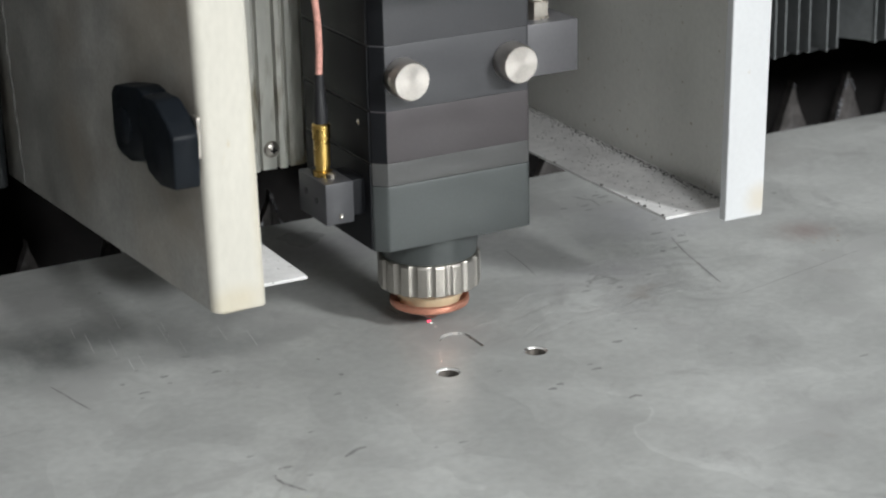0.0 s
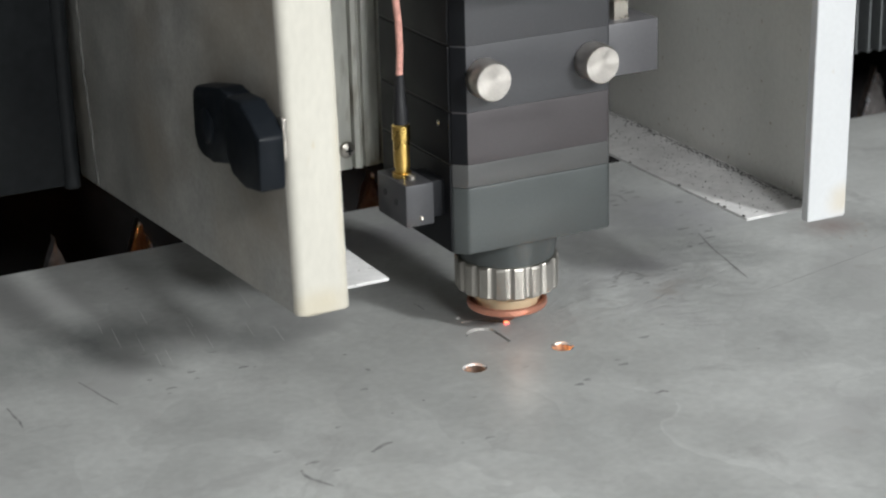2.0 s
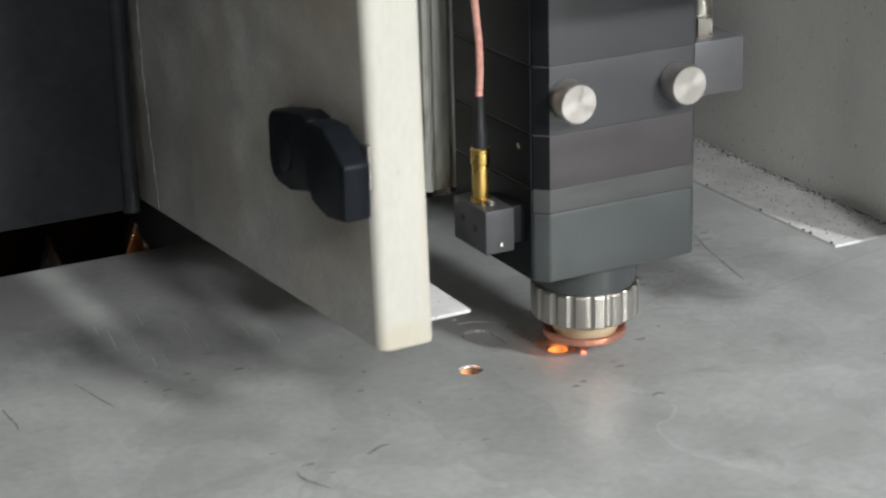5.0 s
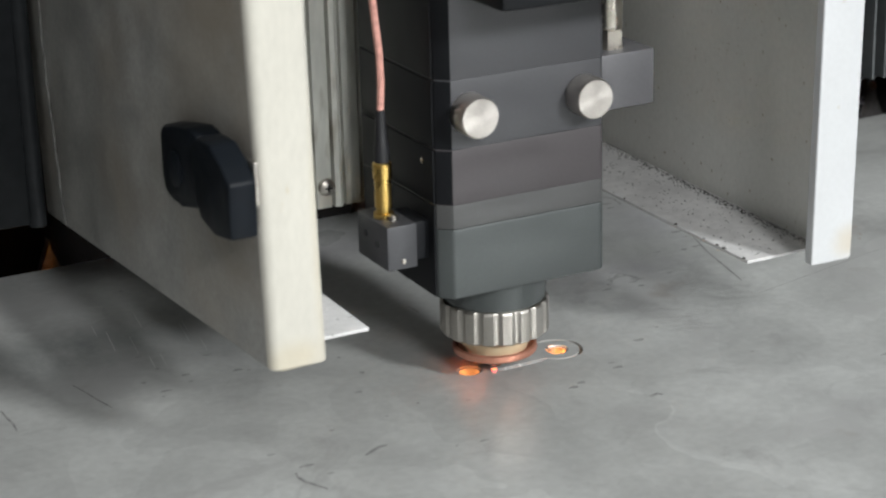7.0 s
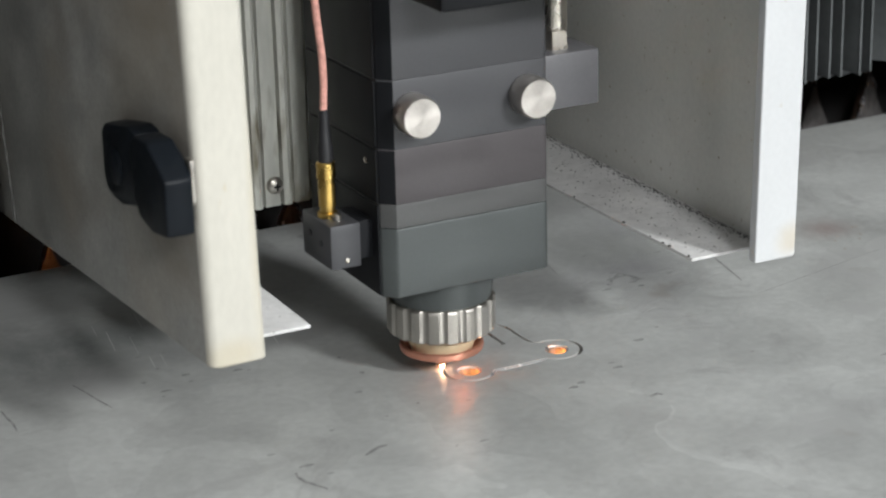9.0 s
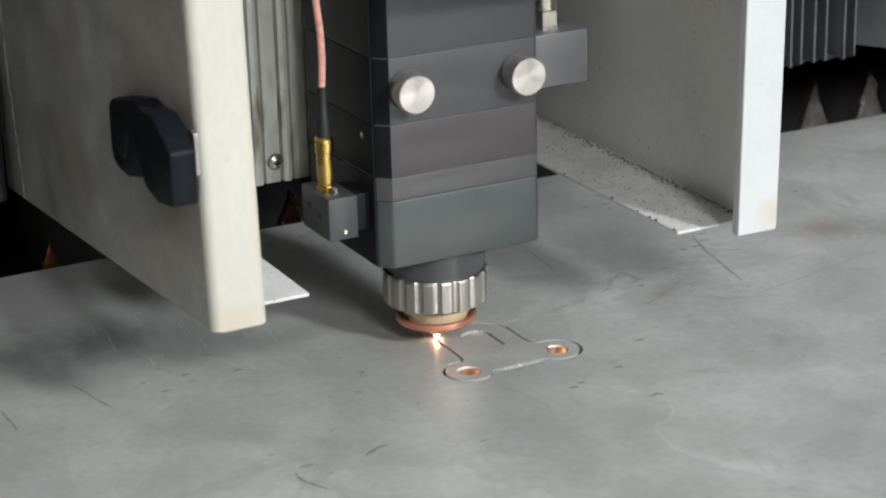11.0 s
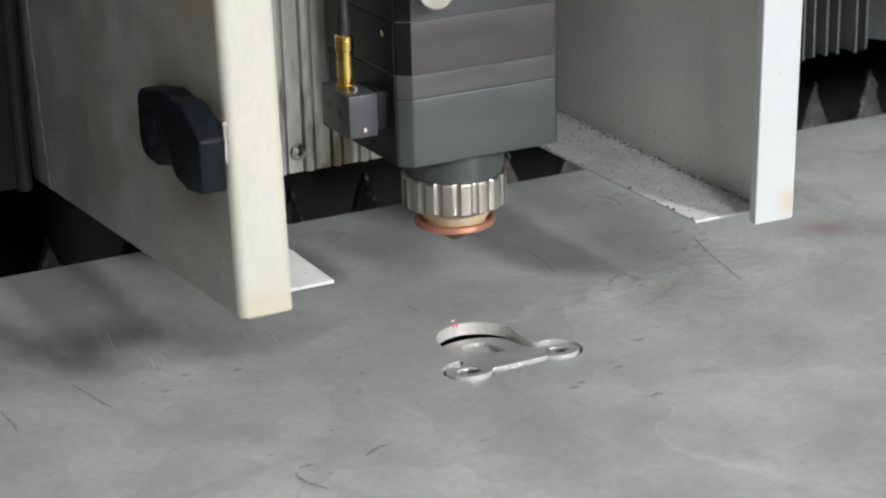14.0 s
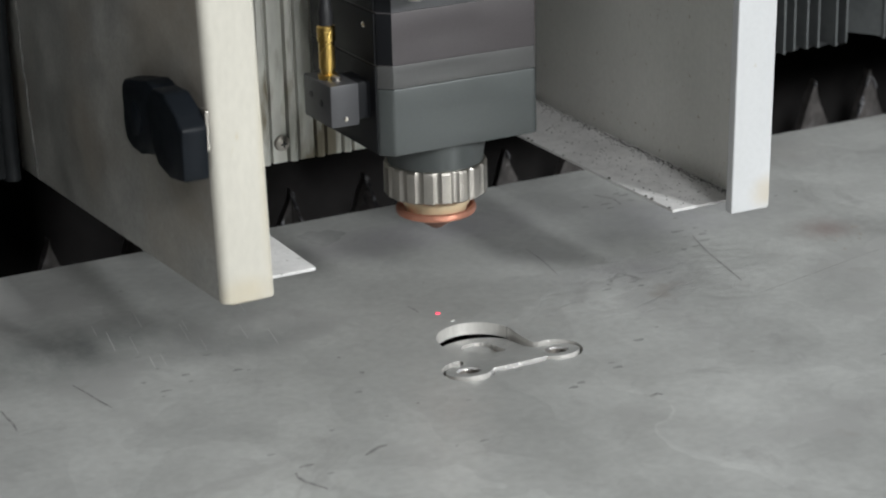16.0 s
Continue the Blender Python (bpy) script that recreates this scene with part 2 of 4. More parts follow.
    b2 = n.new("ShaderNodeBump")
    b2.inputs["Strength"].default_value, b2.inputs["Distance"].default_value = 0.5, 0.0035
    l.new(high.outputs[0], b2.inputs["Height"]), l.new(b.outputs[0], b2.inputs["Normal"])
    l.new(b2.outputs[0], bsdf.inputs["Normal"])
    return m


SHEET = sheet_steel()
MARK = material("dark_scratch_mark", (0.34, 0.335, 0.33), 0.5, 0.3, 0.4, 300, 900)
BRUSHED = material("brushed_bright_scratch", (0.66, 0.665, 0.65), 0.35, 0.4, 0.1, 200, 900)
STAIN = material("dull_oil_stain", (0.37, 0.37, 0.365), 0.5, 0.25, 0.2, 60, 400)


def local_grime_and_shade(m, spots):
    """Greasy smudges and painted shade with soft, broken edges in known spots: centre, radii, colour, amount."""
    n, l = m.node_tree.nodes, m.node_tree.links
    bsdf = n["Principled BSDF"]
    old = bsdf.inputs["Base Color"].links[0].from_socket
    tc = n["Texture Coordinate"]
    grain = n.new("ShaderNodeTexNoise")
    grain.inputs["Scale"].default_value, grain.inputs["Detail"].default_value, grain.inputs["Roughness"].default_value = 60, 7, 0.6
    l.new(tc.outputs["Object"], grain.inputs["Vector"])
    k = n.new("ShaderNodeMapRange")
    k.inputs["From Min"].default_value, k.inputs["From Max"].default_value, k.inputs["To Min"].default_value = 0.25, 0.65, 0.35
    l.new(grain.outputs["Fac"], k.inputs["Value"])
    for c, rad, tint, amount in spots:
        mp = n.new("ShaderNodeMapping")
        mp.inputs["Location"].default_value = [-a / b for a, b in zip(c, rad)]
        mp.inputs["Scale"].default_value = [1 / b for b in rad]
        l.new(tc.outputs["Object"], mp.inputs["Vector"])
        far = n.new("ShaderNodeVectorMath")
        far.operation = "LENGTH"
        l.new(mp.outputs[0], far.inputs[0])
        r = n.new("ShaderNodeMapRange")
        r.interpolation_type = "SMOOTHSTEP"
        r.inputs["From Min"].default_value, r.inputs["From Max"].default_value, r.inputs["To Min"].default_value, r.inputs["To Max"].default_value = 0.2, 1.3, amount, 0
        l.new(far.outputs["Value"], r.inputs["Value"])
        both = n.new("ShaderNodeMath")
        both.operation = "MULTIPLY"
        l.new(r.outputs[0], both.inputs[0]), l.new(k.outputs[0], both.inputs[1])
        mix = n.new("ShaderNodeMix")
        mix.data_type = "RGBA"
        mix.inputs["B"].default_value = (*tint, 1)
        l.new(both.outputs[0], mix.inputs["Factor"]), l.new(old, mix.inputs["A"])
        old = mix.outputs["Result"]
    l.new(old, bsdf.inputs["Base Color"])


# left plate: brown grime and the latch's shadow painted round it
local_grime_and_shade(CREAM_SHADED, (((-0.118, -0.040, 0.090), (0.03, 0.030, 0.022), (0.12, 0.095, 0.07), 0.8), ((-0.118, -0.020, 0.105), (0.03, 0.050, 0.030), (0.16, 0.14, 0.11), 0.45)))
local_grime_and_shade(CREAM_EDGE, (((-0.106, -0.064, 0.050), (0.012, 0.02, 0.007), (0.50, 0.42, 0.27), 0.55), ((-0.096, -0.064, 0.090), (0.003, 0.02, 0.060), (0.52, 0.45, 0.31), 0.4)))
local_grime_and_shade(WHITE_EDGE, (((0.111, -0.064, 0.050), (0.008, 0.02, 0.007), (0.50, 0.40, 0.24), 0.55),))

# ------------------------------------------------------------------ mesh helpers
def thing(name, label, category, group="", kind="", at=None):
    ob = new(name)
    ob.empty_display_size = 0.02
    if at is not None:
        ob.matrix_basis = at
    return tagged(ob, label, category, group, kind)


def mesh_of(bm, mat, name, smooth=True):
    bmesh.ops.recalc_face_normals(bm, faces=bm.faces[:])
    me = bpy.data.meshes.new(name)
    bm.to_mesh(me)
    bm.free()
    for m in (mat if isinstance(mat, (list, tuple)) else [mat]):
        me.materials.append(m)
    if smooth:
        me.shade_smooth()
        me.set_sharp_from_angle(angle=radians(32))
    return me


def part(name, bm, mat, parent=None, label="", smooth=True):
    ob = new(name, mesh_of(bm, mat, name, smooth))
    if parent:
        ob.parent = parent
    return tagged(ob, label)


def box(x0, x1, y0, y1, z0, z1, bevel=0.0, seg=2, bm=None):
    bm = bm or bmesh.new()
    made = bmesh.ops.create_cube(bm, size=1, matrix=Matrix.LocRotScale(((x0 + x1) / 2, (y0 + y1) / 2, (z0 + z1) / 2), None, (x1 - x0, y1 - y0, z1 - z0)))
    if bevel:
        es = list({e for v in made["verts"] for e in v.link_edges})
        bmesh.ops.bevel(bm, geom=es, offset=bevel, segments=seg, profile=0.5, affect="EDGES")
    return bm


def prism(points, z0, z1, bevel=0.0, bm=None, m=None):
    """Upright prism over a plan polygon."""
    bm = bm or bmesh.new()
    lo = [bm.verts.new((x, y, z0)) for x, y in points]
    hi = [bm.verts.new((x, y, z1)) for x, y in points]
    fs = [bm.faces.new(lo[::-1]), bm.faces.new(hi)]
    k = len(points)
    for i in range(k):
        fs.append(bm.faces.new((lo[i], lo[(i + 1) % k], hi[(i + 1) % k], hi[i])))
    if bevel:
        bmesh.ops.bevel(bm, geom=list({e for f in fs for e in f.edges}), offset=bevel, segments=2, profile=0.5, affect="EDGES")
    if m is not None:
        bmesh.ops.transform(bm, matrix=m, verts=bm.verts[:])
    return bm


def lathe(profile, n=48, m=None, bm=None, closed=True):
    """Turned form: profile of (radius, z) from bottom to top."""
    bm = bm or bmesh.new()
    rings = []
    for r, z in profile:
        rings.append([bm.verts.new((r * math.cos(2 * math.pi * i / n), r * math.sin(2 * math.pi * i / n), z)) for i in range(n)])
    for a, b in zip(rings, rings[1:]):
        for i in range(n):
            bm.faces.new((a[i], a[(i + 1) % n], b[(i + 1) % n], b[i]))
    if closed:
        bm.faces.new(rings[0][::-1])
        bm.faces.new(rings[-1])
    if m is not None:
        bmesh.ops.transform(bm, matrix=m, verts=[v for r in rings for v in r])
    return bm


def tube(points, radius, n=10, bm=None):
    """A round tube through points."""
    bm = bm or bmesh.new()
    pts = [Vector(p) for p in points]
    rings = []
    for i, p in enumerate(pts):
        d = (pts[min(i + 1, len(pts) - 1)] - pts[max(i - 1, 0)]).normalized()
        a = d.orthogonal().normalized() if i == 0 else (a - d * a.dot(d)).normalized()
        b = d.cross(a)
        rings.append([bm.verts.new(p + radius * (math.cos(2 * math.pi * k / n) * a + math.sin(2 * math.pi * k / n) * b)) for k in range(n)])
    for r, s in zip(rings, rings[1:]):
        for k in range(n):
            bm.faces.new((r[k], r[(k + 1) % n], s[(k + 1) % n], s[k]))
    bm.faces.new(rings[0][::-1]), bm.faces.new(rings[-1])
    return bm


# ------------------------------------------------------------------ path of the cut, in plan
def arc(cx, cy, r, a0, a1, n):
    return [(cx + r * math.cos(radians(a0 + (a1 - a0) * i / n)), cy + r * math.sin(radians(a0 + (a1 - a0) * i / n))) for i in range(n + 1)]


def bezier(p0, p1, p2, p3, n):
    out = []
    for i in range(1, n):
        t = i / n
        out.append(tuple((1 - t) ** 3 * a + 3 * (1 - t) ** 2 * t * b + 3 * (1 - t) * t * t * c + t ** 3 * d for a, b, c, d in zip(p0, p1, p2, p3)))
    return out


LOBE_R, LOBE_L, LOBE = (0.0205, -0.0476), (-0.0178, -0.0491), 0.0093
HEAD_C, HEAD_R = (0.0003, -0.0213), 0.0148
HOLE = 0.0039


def outline():
    """Part outline, clockwise from above, starting at the far top."""
    a = arc(*HEAD_C, HEAD_R, 92, -8, 18)
    b = arc(*LOBE_R, LOBE, 104, -142, 26)
    c = arc(*LOBE_L, LOBE, -28, -278, 26)
    d = arc(*HEAD_C, HEAD_R, 196, 94, 18)
    right = bezier(a[-1], (0.0150, -0.0300), (0.0140, -0.0375), b[0], 8)
    left = bezier(c[-1], (-0.0135, -0.0390), (-0.0150, -0.0340), d[0], 8)
    line = [(b[-1][0] + (c[0][0] - b[-1][0]) * i / 6, b[-1][1] + (c[0][1] - b[-1][1]) * i / 6) for i in range(1, 6)]
    return a + right + b + line + c + left + d


OUT = outline()


def offset(points, d):
    """Offset a closed clockwise loop outwards, by d at each point."""
    res, k = [], len(points)
    for i in range(k):
        (ax, ay), (bx, by) = points[i - 1], points[(i + 1) % k]
        tx, ty = bx - ax, by - ay
        s = math.hypot(tx, ty) or 1
        res.append((points[i][0] - ty / s * d[i], points[i][1] + tx / s * d[i]))
    return res


KERF = 0.0012
THICK = 0.0050
LINE0, LINE1 = 19 + 7 + 27, 19 + 7 + 27 + 5
OUTER = [0.0022 if LINE0 <= i < LINE1 else KERF / 2 + 0.0002 for i in range(len(OUT))]
INNER = [-KERF / 2 + 0.0001] * len(OUT)
RIM_OUT, RIM_IN = offset(OUT, OUTER), offset(OUT, INNER)


def inside(p, loop):
    x, y = p
    c = False
    for (ax, ay), (bx, by) in zip(loop, loop[1:] + loop[:1]):
        if (ay > y) != (by > y) and x < (bx - ax) * (y - ay) / (by - ay) + ax:
            c = not c
    return c


def plate(outer, holes, z0, z1, lip=0.0):
    """A flat plate with holes: top and bottom faces (slot 0) and cut walls (slot 1). lip: width of the bright melted rim on the holes of the part."""
    from mathutils.geometry import delaunay_2d_cdt
    loops = [outer] + holes
    pts, edges = [], []
    for lp in loops:
        k = len(pts)
        pts += [Vector(p) for p in lp]
        edges += [(k + i, k + (i + 1) % len(lp)) for i in range(len(lp))]
    vs, _, fs, *_ = delaunay_2d_cdt(pts, edges, [], 0, 1e-7)
    bm = bmesh.new()
    hi = [bm.verts.new((v.x, v.y, z1)) for v in vs]
    lo = [bm.verts.new((v.x, v.y, z0)) for v in vs]
    for f in fs:
        c = sum((vs[i] for i in f), Vector((0, 0))) / len(f)
        if inside(c, outer) and not any(inside(c, h) for h in holes):
            bm.faces.new([hi[i] for i in f])
            bm.faces.new([lo[i] for i in reversed(f)])
    rim = [e for e in bm.edges if len(e.link_faces) == 1 and e.verts[0].co.z == z1]
    index = {v: i for i, v in enumerate(hi)}
    for e in rim:
        a, b = index[e.verts[0]], index[e.verts[1]]
        f = bm.faces.new((hi[a], hi[b], lo[b], lo[a]))
        f.material_index = 1
    for f in bm.faces:
        c = f.calc_center_median()
        if f.material_index == 1 and holes and len(holes) > 1 and any(math.hypot(c.x - h[0], c.y - h[1]) < HOLE * 1.05 for h in (LOBE_R, LOBE_L)):
            f.material_index = 2
    if lip:
        burnt = [e for e in bm.edges if e.verts[0].co.z == z1 and e.verts[1].co.z == z1 and any(f.material_index == 2 for f in e.link_faces)]
        bmesh.ops.bevel(bm, geom=burnt, offset=lip, segments=2, affect="EDGES", material=3)
    return bm


# ------------------------------------------------------------------ workshop round the machine
FLOOR = -0.85


def workshop():
    # unseen hall added round the machine, walls dark to hold back bounced light
    part("floor", box(-4.2, 4.2, -4.2, 4.2, FLOOR - 0.1, FLOOR), CONCRETE, smooth=False)
    part("ceiling", box(-4.2, 4.2, -4.2, 4.2, 3.2, 3.3), PLASTER, smooth=False)
    part("wall_north", box(-4.2, 4.2, 4.0, 4.2, FLOOR, 3.2), PLASTER, smooth=False)
    part("wall_west", box(-4.2, -4.0, -4.0, 4.0, FLOOR, 3.2), PLASTER, smooth=False)

    def wall_with_openings(name, along_x, openings):
        """openings: (middle, half width, sill, head), in order along the wall."""
        bm = bmesh.new()
        edges = [-4.0] + [e for c, h, *_ in openings for e in (c - h, c + h)] + [4.0]
        pieces = [(a, b, FLOOR, 3.2) for a, b in zip(edges[::2], edges[1::2])]
        for c, h, z0, z1 in openings:
            pieces += [(c - h, c + h, FLOOR, z0), (c - h, c + h, z1, 3.2)]
        for a0, a1, b0, b1 in pieces:
            if along_x:
                box(a0, a1, -4.2, -4.0, b0, b1, bm=bm)
            else:
                box(4.0, 4.2, a0, a1, b0, b1, bm=bm)
        return part(name, bm, PLASTER, smooth=False)

    wall_with_openings("wall_south", True, [(-0.69, 0.40, 1.85, 2.55), (1.27, 0.40, 1.65, 2.35)])
    # this opening is made up to hold the right fill lamp
    wall_with_openings("wall_east", False, [(-1.0, 1.55, 1.1, 2.9)])
    for n, k in (("floor", "poured grey concrete workshop floor"), ("ceiling", "plain grey workshop ceiling"), ("wall_north", "grey plastered workshop wall"), ("wall_west", "grey plastered workshop wall"),
                 ("wall_south", "unseen grey workshop wall with an added window opening"), ("wall_east", "unseen grey workshop wall with an added window opening")):
        tagged(bpy.data.objects[n], k, n.split("_")[0], kind="structure")


workshop()


def machine_bed():
    t = thing("machine_bed", "grey steel cutting machine bed with a sooty open tray", "machine bed")
    part("front_wall", box(-0.95, 1.35, -0.66, -0.62, FLOOR, -0.09, 0.004), MACHINE, t, smooth=False)
    part("side_wall", box(-0.99, -0.95, -0.66, 1.10, FLOOR, -0.09, 0.004), MACHINE, t, smooth=False)
    part("side_wall", box(1.35, 1.39, -0.66, 1.10, FLOOR, -0.09, 0.004), MACHINE, t, smooth=False)
    part("rear_wall", box(-0.95, 1.35, 1.06, 1.10, FLOOR, -0.09, 0.004), MACHINE, t, smooth=False)
    part("tray", box(-0.95, 1.35, -0.62, 1.06, -0.45, -0.43), TRAY, t, "sooty black scrap tray", smooth=False)
    return t


machine_bed()


BALL = bmesh.new()
bmesh.ops.create_icosphere(BALL, subdivisions=1, radius=1)
BALL.verts.index_update()
BALL_V, BALL_F = [v.co.copy() for v in BALL.verts], [[v.index for v in f.verts] for f in BALL.faces]
BALL.free()


def bead_at(bm, m, slot):
    vs = [bm.verts.new(m @ v) for v in BALL_V]
    for f in BALL_F:
        bm.faces.new([vs[i] for i in f]).material_index = slot


def slat_mesh(seed, x0=-0.92, x1=1.32, pitch=0.0412, phase=0.0):
    """A sawtooth support slat: pointed teeth with molten, uneven edges."""
    rnd = random.Random(seed)
    pts, x = [], x0
    k = math.ceil((x0 - phase) / pitch)
    while phase + (k + 1) * pitch < x1:
        c = phase + k * pitch
        tip = -THICK - rnd.choice((0, 0, 0.0004, 0.003))
        w = 0.5 * pitch
        for u in (-1.0, -0.82, -0.62, -0.42, -0.24, -0.12, -0.04):
            pts.append((c + u * w + rnd.uniform(-0.0008, 0.0008), tip - 0.052 * abs(u) ** 0.9 + rnd.uniform(-0.0015, 0.0008)))
        pts.append((c, tip))
        for u in (0.05, 0.14, 0.28, 0.46, 0.66, 0.86):
            pts.append((c + u * w + rnd.uniform(-0.0008, 0.0008), tip - 0.052 * abs(u) ** 0.9 + rnd.uniform(-0.0015, 0.0008)))
        k += 1
    bm = bmesh.new()
    d = 0.0022
    fr = [[], []]
    for side in (0, 1):
        for x, z in pts:
            fr[side].append((bm.verts.new((x, (-d, d)[side] + rnd.uniform(-0.0007, 0.0007), z)), bm.verts.new((x, (-d, d)[side], -0.20))))
    for i in range(len(pts) - 1):
        (a, b), (c, e) = fr[0][i], fr[0][i + 1]
        (p, q), (r, s) = fr[1][i], fr[1][i + 1]
        for f in ((a, c, e, b), (p, q, s, r), (a, p, r, c)):
            bm.faces.new(f)
    # beads of slag near the tips
    for x, z in pts:
        if rnd.random() < 0.55:
            s = rnd.uniform(0.0008, 0.0024)
            m = Matrix.Translation((x, rnd.uniform(-0.002, 0.001), z - s - rnd.uniform(0.001, 0.006))) @ Matrix.Diagonal((s, s * 0.7, s * rnd.uniform(0.8, 2.4), 1))
            bead_at(bm, m, 0)
    # bright runs of slag frozen along the tooth edges
    for a, b in zip(pts, pts[1:]):
        if rnd.random() < 0.28:
            v = Vector((b[0] - a[0], 0, b[1] - a[1]))
            turn = v.to_track_quat("Z", "Y").to_matrix().to_4x4()
            m = Matrix.Translation(((a[0] + b[0]) / 2, -0.0026, (a[1] + b[1]) / 2 - 0.001)) @ turn @ Matrix.Diagonal((rnd.uniform(0.0009, 0.0020), 0.0012, v.length * rnd.uniform(0.4, 0.9), 1))
            bead_at(bm, m, 1)
    return bm


def slats():
    # slats at 0.10 and 0.135 are unseen, added to block the spray's glow
    for i, y in enumerate((-0.54, -0.42, -0.30, -0.19, -0.115, 0.06, 0.203, 0.10, 0.135, 0.46, 0.56, 0.68)):
        ob = part("support_slat", slat_mesh(i, phase=-0.1036 + (0.013 * (i - 6) if i != 6 else 0)), [SLAT, SLAG], label="rusty sawtooth steel support slat crusted with bright slag")
        tagged(ob, "", "support slat", "support slats under the sheet")
        ob.matrix_basis = pose(0, y, 0, 0, 0, 4.5 if y > 0.15 else 0)


slats()


# ------------------------------------------------------------------ sheet, cut part and slug
def circle(c, r, n=32):
    return arc(c[0], c[1], r, 0, -360 * (n - 1) / n, n - 1)


RIM = 0.0007
SLUG_C = (0.0006, -0.0236)


def slug_outline(grow):
    """Rounded offcut with one straight side that runs to a corner, clockwise."""
    arc_c, r = (0.0007, -0.0212), 0.0066
    corner, front = (0.0066, -0.0328), (0.0006, -0.0336)
    pts = arc(*arc_c, r, 215, 25, 26) + [(0.0067, -0.0215), (0.0067, -0.0270), corner, (0.0050, -0.0336), front, (-0.0030, -0.0310)]
    return [(SLUG_C[0] + (x - SLUG_C[0]) * grow, SLUG_C[1] + (y - SLUG_C[1]) * grow) for x, y in pts]


SLUG_OUT = slug_outline(1.0)


def sheet_metal():
    bm = plate([(-0.88, 0.1405), (1.28, 0.1405), (1.28, -0.60), (-0.88, -0.60)], [RIM_OUT, ], -THICK, 0.0)
    ob = part("steel_sheet", bm, [SHEET, CUT_EDGE], None, "dull grey mill-finish steel sheet with stains and scratches")
    tagged(ob, "", "metal sheet")
    bm = plate(RIM_IN, [circle(LOBE_R, HOLE), circle(LOBE_L, HOLE), SLUG_OUT], -THICK, 0.0, RIM)
    # straight front wall takes the bright rim colour, as a painted highlight
    for f in bm.faces:
        c = f.calc_center_median()
        if f.material_index == 1 and abs(c.x) < 0.0125 and c.y < -0.050:
            f.material_index = 3
    p = part("cut_part", bm, [SHEET, CUT_EDGE, HOLE_EDGE, CUT_BRIGHT], None, "bell-shaped steel part with two holes lying in its cut-out")
    tagged(p, "", "cut part")
    # unseen strip added along the lower edge to keep the spray's glow out
    bm = bmesh.new()
    a, b = offset(OUT, [d - 0.00015 for d in OUTER]), offset(OUT, [d + 0.00001 for d in INNER])
    rings = [[bm.verts.new((x, y, z)) for x, y in lp] for lp, z in ((b, -THICK), (a, -THICK), (a, -THICK + 0.0006), (b, -THICK + 0.0006))]
    k = len(OUT)
    for q in range(4):
        for i in range(k):
            bm.faces.new((rings[q][i], rings[q][(i + 1) % k], rings[(q + 1) % 4][(i + 1) % k], rings[(q + 1) % 4][i]))
    part("glow_block", bm, SLAT, p, "unseen strip that blocks the glow below the cut")
    # unseen plate added below the offcut's gap, also against the glow
    bm = plate(slug_outline(1.10), [slug_outline(0.66)], -THICK - 0.0018, -THICK - 0.0009)
    part("glow_block", bm, [SLAT, SLAT], p, "unseen plate that blocks the glow below the hole")
    bm = plate([(x - 0.0002, y - 0.0004) for x, y in slug_outline(0.935)], [], -THICK, 0.0)
    s = part("slug", bm, [SHEET, CUT_EDGE], None, "rounded steel offcut lying in the hole of the part")
    tagged(s, "", "offcut")
    return ob, p, s


STEEL_SHEET, CUT_PART, SLUG = sheet_metal()


def kerf_fillers():
    """The metal that the beam takes out of the cut, in short pieces."""
    k = len(OUT)
    made = []
    o, i2 = offset(OUT, [d - 0.000004 for d in OUTER]), offset(OUT, [d + 0.000004 for d in INNER])
    step = 2
    for a in range(0, k - 1, step):
        b = min(a + step, k - 1)
        loop = [o[j] for j in range(a, b + 1)] + [i2[j] for j in range(b, a - 1, -1)]
        ob = part("kerf_metal", prism(loop, -THICK + 0.0009, -0.000005), SHEET, label="sliver of sheet steel melted away along the cut", smooth=False)
        tagged(ob, "", "metal sliver", "slivers along the cut")
        made.append((ob, a, b))
    return made


KERF_BITS = kerf_fillers()


def sheet_marks():
    """Scratches, pits and dull stains that can be made out on the sheet."""
    rnd = random.Random(4)

    def mark(points, w, label="dark scratch in the sheet surface", mat=MARK):
        bm = bmesh.new()
        row = []
        for j, (x, y) in enumerate(points):
            ww = w * (0.35 + 0.65 * math.sin(math.pi * (j + 0.5) / len(points)))
            nx, ny = points[min(j + 1, len(points) - 1)], points[max(j - 1, 0)]
            dx, dy = nx[0] - ny[0], nx[1] - ny[1]
            s = math.hypot(dx, dy) or 1
            row.append([bm.verts.new((x - dy / s * ww * q, y + dx / s * ww * q, 0.00012)) for q in (-1, 1)])
        for a, b in zip(row, row[1:]):
            bm.faces.new((a[0], a[1], b[1], b[0]))
        part("scratch", bm, mat, STEEL_SHEET, label, smooth=False)

    for pts, w in MARKS:
        mark(pts, w)
    for _ in range(14):
        x, y, ln = rnd.uniform(-0.130, -0.060), rnd.uniform(0.005, 0.085), rnd.uniform(0.008, 0.022)
        mark([(x + 0.16 * ln * q, y + ln * q) for q in (0, 0.33, 0.66, 1)], rnd.uniform(0.00010, 0.00022), "light brushed scratch", BRUSHED)
    for cx, cy, r in PITS:
        pts = [(cx + r * rnd.uniform(0.5, 1.3) * math.cos(a), cy + r * rnd.uniform(0.5, 1.3) * math.sin(a)) for a in [j * math.tau / 9 for j in range(9)]]
        bm = bmesh.new()
        bm.faces.new([bm.verts.new((x, y, 0.00012)) for x, y in pts])
        part("pit", bm, MARK, STEEL_SHEET, "small dark pit in the sheet", smooth=False)


RUST = material("rust_brown_stain", (0.45, 0.39, 0.34), 0.6, 0.0, 0.3, 120, 600)


